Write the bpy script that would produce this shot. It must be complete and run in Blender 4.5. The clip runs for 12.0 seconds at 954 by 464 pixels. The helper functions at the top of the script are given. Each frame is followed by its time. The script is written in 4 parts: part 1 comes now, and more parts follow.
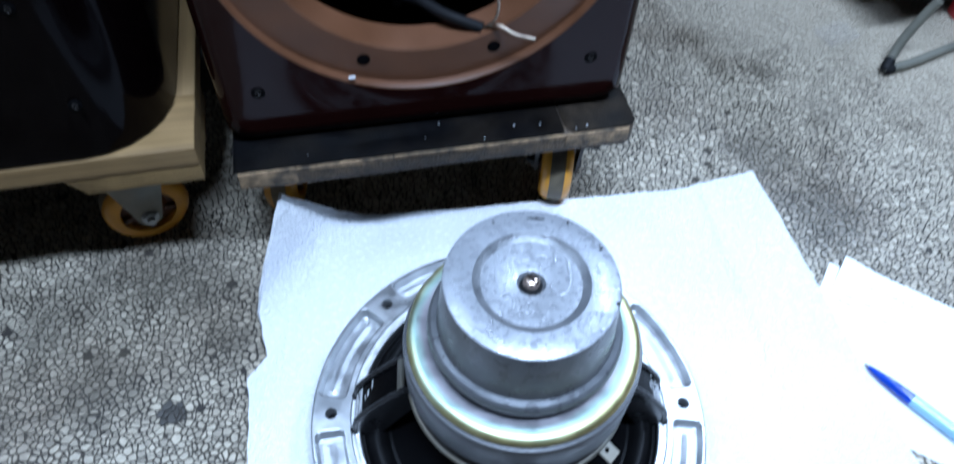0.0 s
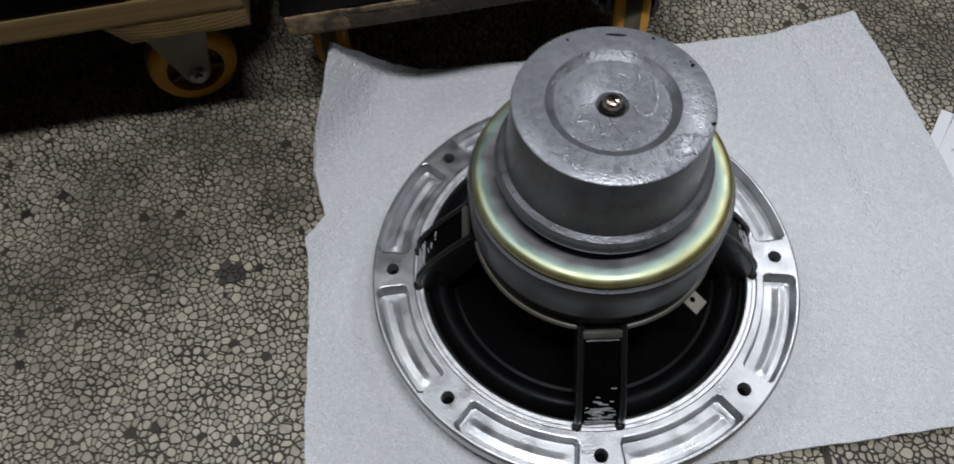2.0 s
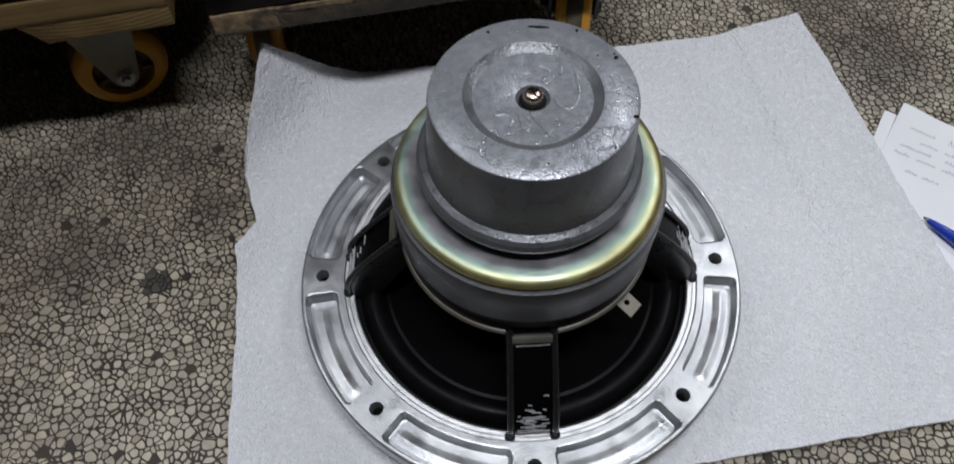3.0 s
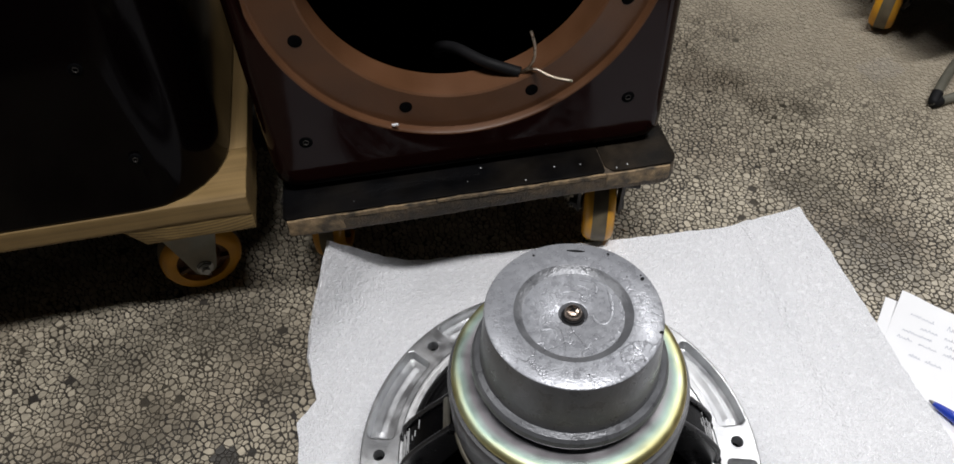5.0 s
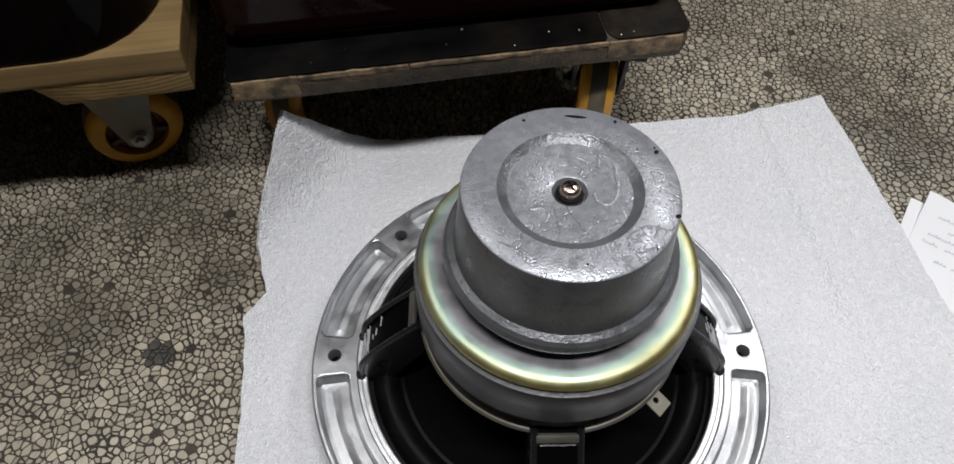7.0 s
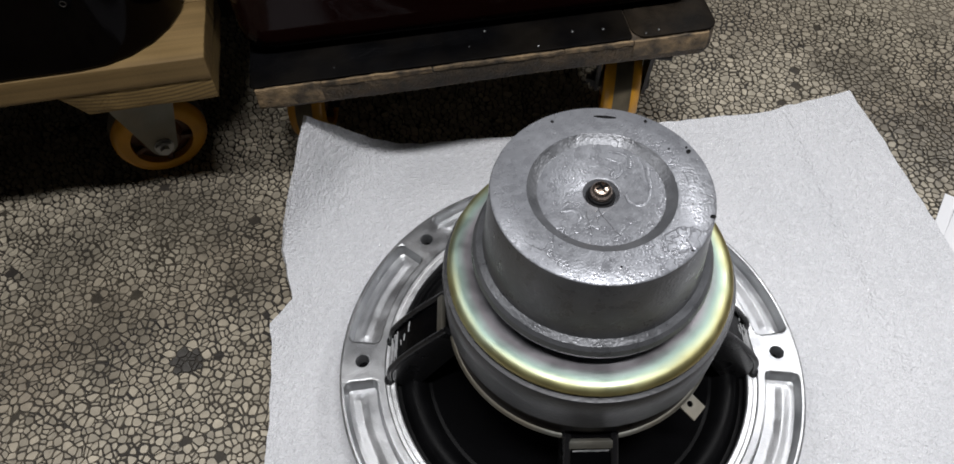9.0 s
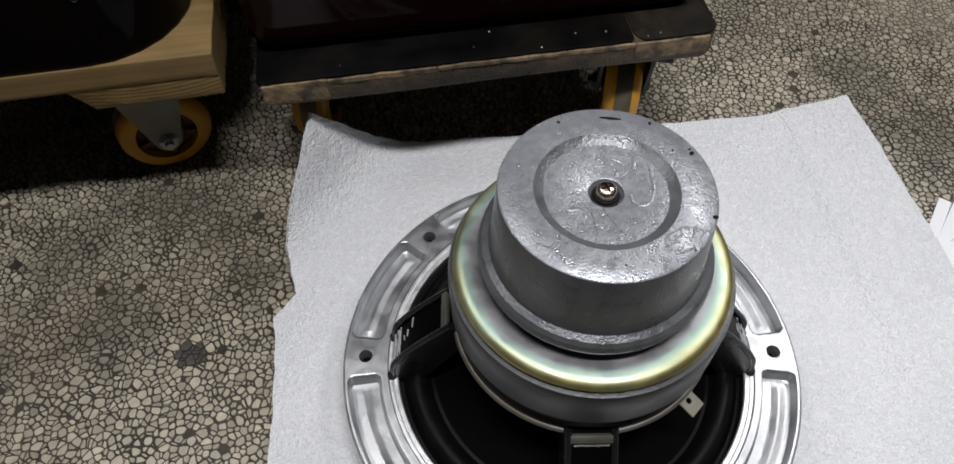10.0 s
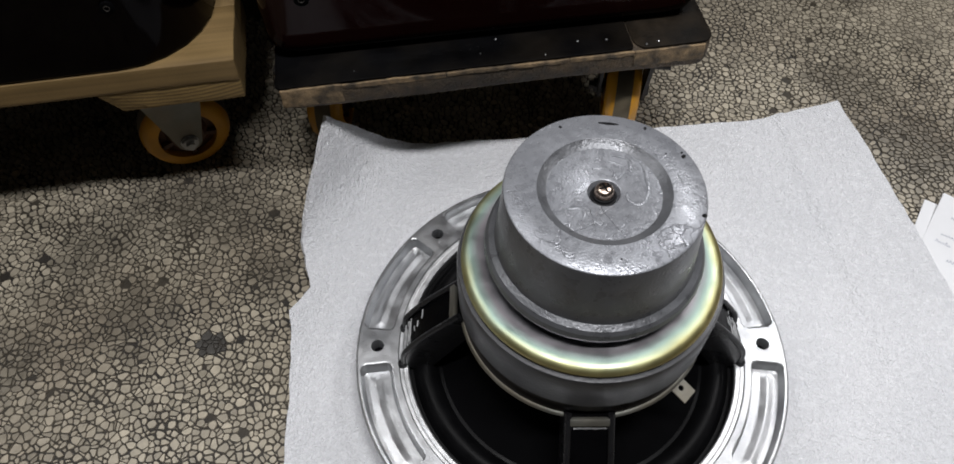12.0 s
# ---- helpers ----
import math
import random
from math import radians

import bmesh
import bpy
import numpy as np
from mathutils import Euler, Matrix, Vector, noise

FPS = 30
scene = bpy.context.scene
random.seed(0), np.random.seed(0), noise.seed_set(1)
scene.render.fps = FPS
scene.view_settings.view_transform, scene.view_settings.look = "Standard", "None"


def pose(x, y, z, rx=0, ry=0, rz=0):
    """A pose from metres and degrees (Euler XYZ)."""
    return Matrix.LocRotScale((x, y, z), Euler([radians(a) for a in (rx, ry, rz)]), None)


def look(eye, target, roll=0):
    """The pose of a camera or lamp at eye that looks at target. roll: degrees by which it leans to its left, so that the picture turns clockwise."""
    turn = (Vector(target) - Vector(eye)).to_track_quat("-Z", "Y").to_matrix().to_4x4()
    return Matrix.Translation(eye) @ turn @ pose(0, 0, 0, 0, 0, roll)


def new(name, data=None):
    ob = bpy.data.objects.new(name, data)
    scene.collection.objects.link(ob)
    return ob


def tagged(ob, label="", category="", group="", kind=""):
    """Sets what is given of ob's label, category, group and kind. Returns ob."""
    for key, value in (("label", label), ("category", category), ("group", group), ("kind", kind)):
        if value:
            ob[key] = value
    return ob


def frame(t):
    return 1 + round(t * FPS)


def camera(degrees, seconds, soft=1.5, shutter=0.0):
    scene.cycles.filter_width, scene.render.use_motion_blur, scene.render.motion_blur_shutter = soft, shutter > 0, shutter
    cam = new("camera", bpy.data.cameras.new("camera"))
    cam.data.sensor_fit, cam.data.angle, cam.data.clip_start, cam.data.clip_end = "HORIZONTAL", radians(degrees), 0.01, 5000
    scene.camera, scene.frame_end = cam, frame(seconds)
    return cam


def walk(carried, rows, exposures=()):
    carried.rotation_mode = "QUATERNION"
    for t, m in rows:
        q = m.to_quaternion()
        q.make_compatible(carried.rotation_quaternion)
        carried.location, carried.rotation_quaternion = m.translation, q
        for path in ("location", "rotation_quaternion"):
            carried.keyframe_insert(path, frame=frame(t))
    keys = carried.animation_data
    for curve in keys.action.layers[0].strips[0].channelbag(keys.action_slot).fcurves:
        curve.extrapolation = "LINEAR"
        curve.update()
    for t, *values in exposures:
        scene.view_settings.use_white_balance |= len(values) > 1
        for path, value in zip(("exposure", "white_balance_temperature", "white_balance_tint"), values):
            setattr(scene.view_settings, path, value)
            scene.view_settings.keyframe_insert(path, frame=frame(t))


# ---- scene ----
cam = camera(64.5, 12.0, soft=1.6, shutter=0.5)
PATH = [
    (0, (-0.048, -0.218, 0.524), (0.058, 0.989, -1.067), 3.0),
    (0.5, (-0.051, -0.223, 0.497), (0.018, 0.836, -1.199), 1.0),
    (1, (-0.061, -0.233, 0.502), (-0.026, 0.751, -1.239), -1.3),
    (1.5, (-0.066, -0.238, 0.496), (-0.064, 0.762, -1.236), -1.2),
    (2, (-0.054, -0.227, 0.467), (-0.108, 0.781, -1.26), -4.6),
    (2.5, (-0.03, -0.232, 0.452), (-0.005, 0.745, -1.293), -2.1),
    (2.7, (-0.028, -0.229, 0.448), (-0.01, 0.766, -1.287), -1.5),
    (4.3, (-0.029, -0.222, 0.483), (-0.088, 1.029, -1.077), -5.7),
    (4.5, (-0.033, -0.224, 0.496), (-0.072, 1.049, -1.047), -4.6),
    (5, (-0.043, -0.233, 0.52), (-0.066, 1.1, -0.971), -3.1),
    (5.5, (-0.045, -0.226, 0.493), (-0.087, 1.065, -1.033), -4.0),
    (6, (-0.042, -0.205, 0.456), (-0.097, 1.023, -1.121), -4.3),
    (6.5, (-0.041, -0.201, 0.448), (-0.041, 0.984, -1.163), -1.7),
    (7, (-0.043, -0.199, 0.447), (-0.016, 0.944, -1.193), 0.6),
    (7.2, (-0.043, -0.198, 0.45), (-0.024, 0.962, -1.179), 0.3),
    (8.8, (-0.051, -0.195, 0.45), (-0.071, 0.968, -1.178), -1.7),
    (9, (-0.048, -0.196, 0.444), (-0.069, 0.953, -1.193), -2.2),
    (9.5, (-0.05, -0.198, 0.446), (-0.056, 0.952, -1.19), -0.7),
    (10, (-0.054, -0.2, 0.449), (-0.057, 0.946, -1.19), -0.8),
    (10.5, (-0.055, -0.202, 0.455), (-0.07, 0.949, -1.18), -0.8),
    (11, (-0.056, -0.201, 0.452), (-0.06, 0.943, -1.189), -0.2),
    (11.5, (-0.057, -0.203, 0.455), (-0.07, 0.944, -1.183), -0.5),
    (12, (-0.056, -0.217, 0.47), (-0.067, 0.93, -1.169), -0.8),
]
EXPOSURES = [
    (0.0, 0.86, 4600, 6), (0.5, 0.10, 4640, 8), (1.0, -0.20, 5000, 4), (1.5, -0.24, 5350, 7), (2.0, -0.44, 6020, 10), (2.5, -0.43, 6000, 11),
    (4.5, -0.04, 6340, 11), (5.0, 0.17, 6400, 11), (5.5, 0.22, 6420, 11), (6.5, 0.12, 6380, 11), (7.2, -0.04, 6340, 11), (8.8, -0.03, 6320, 11), (12.0, -0.04, 6330, 11),
]
walk(cam, [(t, look(eye, target, roll)) for t, eye, target, roll in PATH], EXPOSURES)

# ---- world and lights ----
world = bpy.data.worlds.new("world")
scene.world = world
world.use_nodes = True
world.node_tree.nodes["Background"].inputs["Color"].default_value = (0.8, 0.88, 1.0, 1)
world.node_tree.nodes["Background"].inputs["Strength"].default_value = 0.001


def area(name, eye, target, sx, sy, watts, colour):
    d = bpy.data.lights.new(name, "AREA")
    d.shape, d.size, d.size_y, d.energy, d.color = "RECTANGLE", sx, sy, watts, colour
    ob = new(name, d)
    ob.matrix_basis = look(eye, target)
    return ob


area("tube_light", (0.14, -0.35, 2.50), (0.14, -0.1, 0.0), 1.2, 0.12, 46, (1.0, 0.98, 0.96))
area("tube_light", (1.45, 1.20, 2.45), (0.3, 0.1, 0.0), 1.2, 0.12, 28, (1.0, 0.98, 0.96))
area("tube_light", (-1.20, 0.60, 2.45), (-0.3, -0.1, 0.0), 1.2, 0.12, 14, (1.0, 0.98, 0.96))


# ---- materials ----
def mat(name, base, rough=0.5, metal=0.0, var=0.15, scale=30.0, fine=400.0, bump=0.2, dist=0.0005, second=None, patch=8.0, rough_var=0.1,
        coat=0.0, island=0.0, obj=0.0, spec=0.5, world_space=False, edges=(0.4, 0.62)):
    """A surface with a base colour, a second colour in patches, grain at two sizes and relief."""
    m = bpy.data.materials.new(name)
    m.use_nodes = True
    nt = m.node_tree
    b = nt.nodes["Principled BSDF"]
    b.inputs["Metallic"].default_value = metal
    b.inputs["Coat Weight"].default_value = coat
    b.inputs["Specular IOR Level"].default_value = spec
    tc, place = nt.nodes.new("ShaderNodeTexCoord"), nt.nodes.new("ShaderNodeNewGeometry")

    def noise_tex(sc, detail=4.0):
        n = nt.nodes.new("ShaderNodeTexNoise")
        n.inputs["Scale"].default_value, n.inputs["Detail"].default_value = sc, detail
        nt.links.new(place.outputs["Position"] if world_space else tc.outputs["Object"], n.inputs["Vector"])
        return n

    big, mid, small = noise_tex(patch), noise_tex(scale), noise_tex(fine, 2.0)
    ramp = nt.nodes.new("ShaderNodeValToRGB")
    ramp.color_ramp.elements[0].position, ramp.color_ramp.elements[1].position = edges
    ramp.color_ramp.elements[0].color = (*base, 1)
    ramp.color_ramp.elements[1].color = (*(second or [c * (1 - var) for c in base]), 1)
    nt.links.new(big.outputs["Fac"], ramp.inputs["Fac"])
    mul = nt.nodes.new("ShaderNodeHueSaturation")
    mr = nt.nodes.new("ShaderNodeMapRange")
    mr.inputs["From Min"].default_value, mr.inputs["From Max"].default_value = 0.3, 0.7
    mr.inputs["To Min"].default_value, mr.inputs["To Max"].default_value = 1 - var, 1 + var
    nt.links.new(mid.outputs["Fac"], mr.inputs["Value"])
    value = mr.outputs["Result"]
    for source, amount in (("island", island), ("obj", obj)):
        if amount:
            g = nt.nodes.new("ShaderNodeNewGeometry" if source == "island" else "ShaderNodeObjectInfo")
            r = nt.nodes.new("ShaderNodeMapRange")
            r.inputs["To Min"].default_value, r.inputs["To Max"].default_value = 1 - amount, 1 + amount
            nt.links.new(g.outputs["Random Per Island" if source == "island" else "Random"], r.inputs["Value"])
            k = nt.nodes.new("ShaderNodeMath")
            k.operation = "MULTIPLY"
            nt.links.new(value, k.inputs[0])
            nt.links.new(r.outputs["Result"], k.inputs[1])
            value = k.outputs[0]
    nt.links.new(value, mul.inputs["Value"])
    nt.links.new(ramp.outputs["Color"], mul.inputs["Color"])
    nt.links.new(mul.outputs["Color"], b.inputs["Base Color"])
    rr = nt.nodes.new("ShaderNodeMapRange")
    rr.inputs["From Min"].default_value, rr.inputs["From Max"].default_value = 0.3, 0.7
    rr.inputs["To Min"].default_value, rr.inputs["To Max"].default_value = max(rough - rough_var, 0.02), min(rough + rough_var, 1)
    nt.links.new(mid.outputs["Fac"], rr.inputs["Value"])
    nt.links.new(rr.outputs["Result"], b.inputs["Roughness"])
    if bump:
        add = nt.nodes.new("ShaderNodeMath")
        add.operation = "ADD"
        nt.links.new(mid.outputs["Fac"], add.inputs[0])
        nt.links.new(small.outputs["Fac"], add.inputs[1])
        bp = nt.nodes.new("ShaderNodeBump")
        bp.inputs["Strength"].default_value, bp.inputs["Distance"].default_value = bump, dist
        nt.links.new(add.outputs[0], bp.inputs["Height"])
        nt.links.new(bp.outputs["Normal"], b.inputs["Normal"])
    return m


M_CAST = mat("cast_aluminium", (0.56, 0.57, 0.58), 0.38, 0.9, 0.10, 90, 900, 0.3, 0.0005, second=(0.42, 0.43, 0.445), patch=30)
M_MACHINED = mat("machined_aluminium", (0.78, 0.79, 0.80), 0.40, 0.85, 0.08, 160, 1200, 0.3, 0.0004)
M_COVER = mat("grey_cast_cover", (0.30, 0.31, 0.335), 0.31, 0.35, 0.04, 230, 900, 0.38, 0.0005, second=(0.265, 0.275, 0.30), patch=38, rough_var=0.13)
M_ZINC = mat("yellow_zinc_plate", (0.85, 0.80, 0.50), 0.43, 0.85, 0.12, 90, 900, 0.16, 0.0002, second=(0.735, 0.77, 0.68), patch=22)
# Patchy cast finish, and darker than the lid to carry the side's shade.
M_CUPSHADE = mat("shaded_cast_cup", (0.135, 0.14, 0.15), 0.33, 0.38, 0.10, 120, 700, 0.5, 0.0004, second=(0.185, 0.19, 0.20), patch=26, edges=(0.5, 0.7))


def cast_marks(m):
    """Fine cracks and dark specks in the grey casting paint."""
    nt = m.node_tree
    b = nt.nodes["Principled BSDF"]
    tc = [n for n in nt.nodes if n.type == "TEX_COORD"][0]
    hue = [n for n in nt.nodes if n.type == "HUE_SAT"][0]
    bump = [n for n in nt.nodes if n.type == "BUMP"][0]
    warp = nt.nodes.new("ShaderNodeTexNoise")
    warp.inputs["Scale"].default_value, warp.inputs["Detail"].default_value = 45, 5
    push = nt.nodes.new("ShaderNodeVectorMath")
    push.operation = "MULTIPLY_ADD"
    push.inputs[1].default_value = (0.03, 0.03, 0.03)
    cell = nt.nodes.new("ShaderNodeTexVoronoi")
    cell.feature = "DISTANCE_TO_EDGE"
    cell.inputs["Scale"].default_value = 38
    nt.links.new(tc.outputs["Object"], warp.inputs["Vector"])
    nt.links.new(warp.outputs["Color"], push.inputs[0])
    nt.links.new(tc.outputs["Object"], push.inputs[2])
    nt.links.new(push.outputs["Vector"], cell.inputs["Vector"])
    line = nt.nodes.new("ShaderNodeMapRange")
    line.inputs["From Max"].default_value = 0.018
    nt.links.new(cell.outputs["Distance"], line.inputs["Value"])
    where = nt.nodes.new("ShaderNodeTexNoise")
    where.inputs["Scale"].default_value = 28
    nt.links.new(tc.outputs["Object"], where.inputs["Vector"])
    gate = nt.nodes.new("ShaderNodeMapRange")
    gate.inputs["From Min"].default_value, gate.inputs["From Max"].default_value = 0.54, 0.62
    nt.links.new(where.outputs["Fac"], gate.inputs["Value"])
    crack = nt.nodes.new("ShaderNodeMath")
    crack.operation = "MULTIPLY_ADD"
    inv = nt.nodes.new("ShaderNodeMath")
    inv.operation = "SUBTRACT"
    inv.inputs[0].default_value = 1.0
    nt.links.new(line.outputs["Result"], inv.inputs[1])
    nt.links.new(inv.outputs[0], crack.inputs[0])
    nt.links.new(gate.outputs["Result"], crack.inputs[1])
    dots = nt.nodes.new("ShaderNodeTexNoise")
    dots.inputs["Scale"].default_value, dots.inputs["Detail"].default_value = 520, 1
    nt.links.new(tc.outputs["Object"], dots.inputs["Vector"])
    speck = nt.nodes.new("ShaderNodeMapRange")
    speck.inputs["From Min"].default_value, speck.inputs["From Max"].default_value = 0.70, 0.76
    nt.links.new(dots.outputs["Fac"], speck.inputs["Value"])
    nt.links.new(speck.outputs["Result"], crack.inputs[2])
    mix = nt.nodes.new("ShaderNodeMix")
    mix.data_type = "RGBA"
    mix.inputs["B"].default_value = (0.10, 0.10, 0.11, 1)
    half = nt.nodes.new("ShaderNodeMath")
    half.operation, half.use_clamp = "MULTIPLY", True
    half.inputs[1].default_value = 0.25
    nt.links.new(crack.outputs[0], half.inputs[0])
    nt.links.new(half.outputs[0], mix.inputs["Factor"])
    nt.links.new(hue.outputs["Color"], mix.inputs["A"])
    nt.links.new(mix.outputs["Result"], b.inputs["Base Color"])
    deep = nt.nodes.new("ShaderNodeBump")
    deep.invert = True
    deep.inputs["Strength"].default_value, deep.inputs["Distance"].default_value = 0.48, 0.0006
    nt.links.new(crack.outputs[0], deep.inputs["Height"])
    nt.links.new(bump.outputs["Normal"], deep.inputs["Normal"])
    nt.links.new(deep.outputs["Normal"], b.inputs["Normal"])


cast_marks(M_COVER)


def tint_by_radius(m, stops):
    """Replaces a material's base colour by bands that follow the distance from the axis, in metres, keeping its mottling."""
    nt = m.node_tree
    tc = [n for n in nt.nodes if n.type == "TEX_COORD"][0]
    flat = nt.nodes.new("ShaderNodeVectorMath")
    flat.operation = "MULTIPLY"
    flat.inputs[1].default_value = (1, 1, 0)
    size = nt.nodes.new("ShaderNodeVectorMath")
    size.operation = "LENGTH"
    wob = nt.nodes.new("ShaderNodeTexNoise")
    wob.inputs["Scale"].default_value = 35
    add = nt.nodes.new("ShaderNodeMath")
    add.operation = "MULTIPLY_ADD"
    add.inputs[1].default_value = 0.006
    rng = nt.nodes.new("ShaderNodeMapRange")
    rng.inputs["From Min"].default_value, rng.inputs["From Max"].default_value = stops[0][0], stops[-1][0]
    ramp = nt.nodes.new("ShaderNodeValToRGB")
    for k, (r, c) in enumerate(stops):
        f = (r - stops[0][0]) / (stops[-1][0] - stops[0][0])
        e = ramp.color_ramp.elements[0] if k == 0 else ramp.color_ramp.elements[-1] if k == len(stops) - 1 else ramp.color_ramp.elements.new(f)
        e.position, e.color = f, (*c, 1)
    nt.links.new(tc.outputs["Object"], flat.inputs[0])
    nt.links.new(flat.outputs["Vector"], size.inputs[0])
    nt.links.new(tc.outputs["Object"], wob.inputs["Vector"])
    nt.links.new(wob.outputs["Fac"], add.inputs[0])
    nt.links.new(size.outputs["Value"], add.inputs[2])
    nt.links.new(add.outputs[0], rng.inputs["Value"])
    nt.links.new(rng.outputs["Result"], ramp.inputs["Fac"])
    hue = [n for n in nt.nodes if n.type == "HUE_SAT"][0]
    nt.links.new(ramp.outputs["Color"], hue.inputs["Color"])


tint_by_radius(M_ZINC, [(0.055, (0.25, 0.25, 0.27)), (0.0602, (0.36, 0.34, 0.36)), (0.0622, (0.38, 0.43, 0.42)), (0.0645, (0.36, 0.48, 0.42)), (0.0668, (0.46, 0.52, 0.36)), (0.0690, (0.50, 0.48, 0.24)), (0.0715, (0.40, 0.33, 0.13))])
M_FERRITE = mat("grey_magnet", (0.055, 0.056, 0.06), 0.38, 0.4, 0.15, 40, 500, 0.3, 0.0005)
M_BARE = mat("bare_scratched_metal", (0.62, 0.63, 0.64), 0.5, 0.3, 0.2, 300, 1500, 0.2, 0.0002)
M_STEEL = mat("dull_steel", (0.42, 0.42, 0.41), 0.35, 0.9, 0.15, 60, 700, 0.2, 0.0004)
M_SCREW = mat("bronze_screw", (0.55, 0.44, 0.36), 0.25, 1.0, 0.12, 200, 1500, 0.2, 0.0002)
M_BLACKCOAT = mat("black_lacquer", (0.003, 0.003, 0.0035), 0.20, 0.0, 0.2, 60, 500, 0.3, 0.0006, spec=0.03)
M_CONE = mat("black_paper_cone", (0.003, 0.003, 0.0035), 0.8, 0.0, 0.2, 60, 900, 0.3, 0.0004, spec=0.04)
M_RUBBER = mat("black_rubber", (0.004, 0.004, 0.0045), 0.45, 0.0, 0.2, 60, 900, 0.2, 0.0003, spec=0.12)
M_FOAM = mat("white_foam", (0.90, 0.91, 0.94), 0.20, 0.0, 0.02, 260, 700, 0.76, 0.0033, second=(0.855, 0.868, 0.90), patch=12, rough_var=0.16, spec=0.7)
M_PAPER = mat("white_paper", (0.84, 0.85, 0.87), 0.7, 0.0, 0.02, 40, 800, 0.1, 0.0002)
M_INK = mat("blue_grey_ink", (0.34, 0.37, 0.46), 0.6, 0.0, 0.1, 100, 800, 0.0)
M_PEN = mat("blue_plastic", (0.012, 0.045, 0.42), 0.22, 0.0, 0.05, 60, 800, 0.05, 0.0002, coat=0.3)
M_PENCLEAR = mat("pale_blue_plastic", (0.35, 0.55, 0.75), 0.2, 0.0, 0.05, 60, 800, 0.05, 0.0002)
M_WINE = mat("wine_brown_gloss_paint", (0.013, 0.0032, 0.0028), 0.07, 0.0, 0.15, 6, 300, 0.03, 0.0004, spec=0.13, rough_var=0.02)
M_DARKPAINT = mat("near_black_gloss_paint", (0.0025, 0.0012, 0.0015), 0.12, 0.0, 0.15, 6, 300, 0.03, 0.0004, spec=0.05, rough_var=0.03)
M_MDF = mat("brown_painted_board", (0.135, 0.060, 0.027), 0.45, 0.0, 0.15, 25, 500, 0.25, 0.0005, second=(0.105, 0.046, 0.020))
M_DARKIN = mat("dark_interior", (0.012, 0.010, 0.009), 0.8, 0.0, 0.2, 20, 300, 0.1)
M_WORNWOOD = mat("worn_plywood_edge", (0.11, 0.078, 0.046), 0.7, 0.0, 0.4, 110, 500, 0.9, 0.0020, second=(0.05, 0.038, 0.026), patch=38)
M_WORNEDGE = mat("chipped_wood_edge", (0.32, 0.225, 0.125), 0.75, 0.0, 0.4, 160, 700, 0.8, 0.0014, second=(0.09, 0.07, 0.048), patch=70)
M_BLACKBOARD = mat("black_board_top", (0.003, 0.003, 0.0035), 0.40, 0.0, 0.3, 50, 500, 0.3, 0.0008, second=(0.009, 0.0075, 0.006), patch=18, spec=0.04)
M_DIRTYBOARD = mat("grimy_board", (0.008, 0.0065, 0.005), 0.6, 0.0, 0.35, 90, 600, 0.5, 0.0010, second=(0.024, 0.018, 0.012), patch=30, spec=0.08)
M_YELLOW = mat("yellow_polyurethane", (0.66, 0.30, 0.009), 0.42, 0.0, 0.12, 50, 500, 0.25, 0.0005, second=(0.62, 0.29, 0.012))
M_TREAD = mat("worn_grey_tread", (0.16, 0.13, 0.08), 0.6, 0.0, 0.3, 80, 500, 0.4, 0.0006)
M_HUB = mat("brown_hub", (0.10, 0.04, 0.015), 0.5, 0.0, 0.2, 60, 500, 0.2)
M_BRACKET = mat("dull_zinc_bracket", (0.22, 0.22, 0.195), 0.50, 0.7, 0.2, 40, 500, 0.3, 0.0005, second=(0.22, 0.20, 0.16), patch=30)
M_DARKSTEEL = mat("grimy_dark_steel", (0.05, 0.045, 0.04), 0.6, 0.5, 0.25, 50, 500, 0.4, 0.0006)
M_CEMENT = mat("dark_cement", (0.042, 0.034, 0.022), 0.6, 0.0, 0.35, 60, 600, 0.5, 0.0008, second=(0.020, 0.016, 0.012), patch=9, world_space=True)
M_STONE = mat("beige_stone_chip", (0.365, 0.325, 0.250), 0.36, 0.0, 0.16, 170, 900, 0.3, 0.0004, second=(0.215, 0.182, 0.135), patch=7, island=0.26, obj=0.26, world_space=True, edges=(0.45, 0.70))
M_DARKSTONE = mat("dark_stone_chip", (0.075, 0.070, 0.062), 0.4, 0.0, 0.18, 150, 900, 0.35, 0.0005)
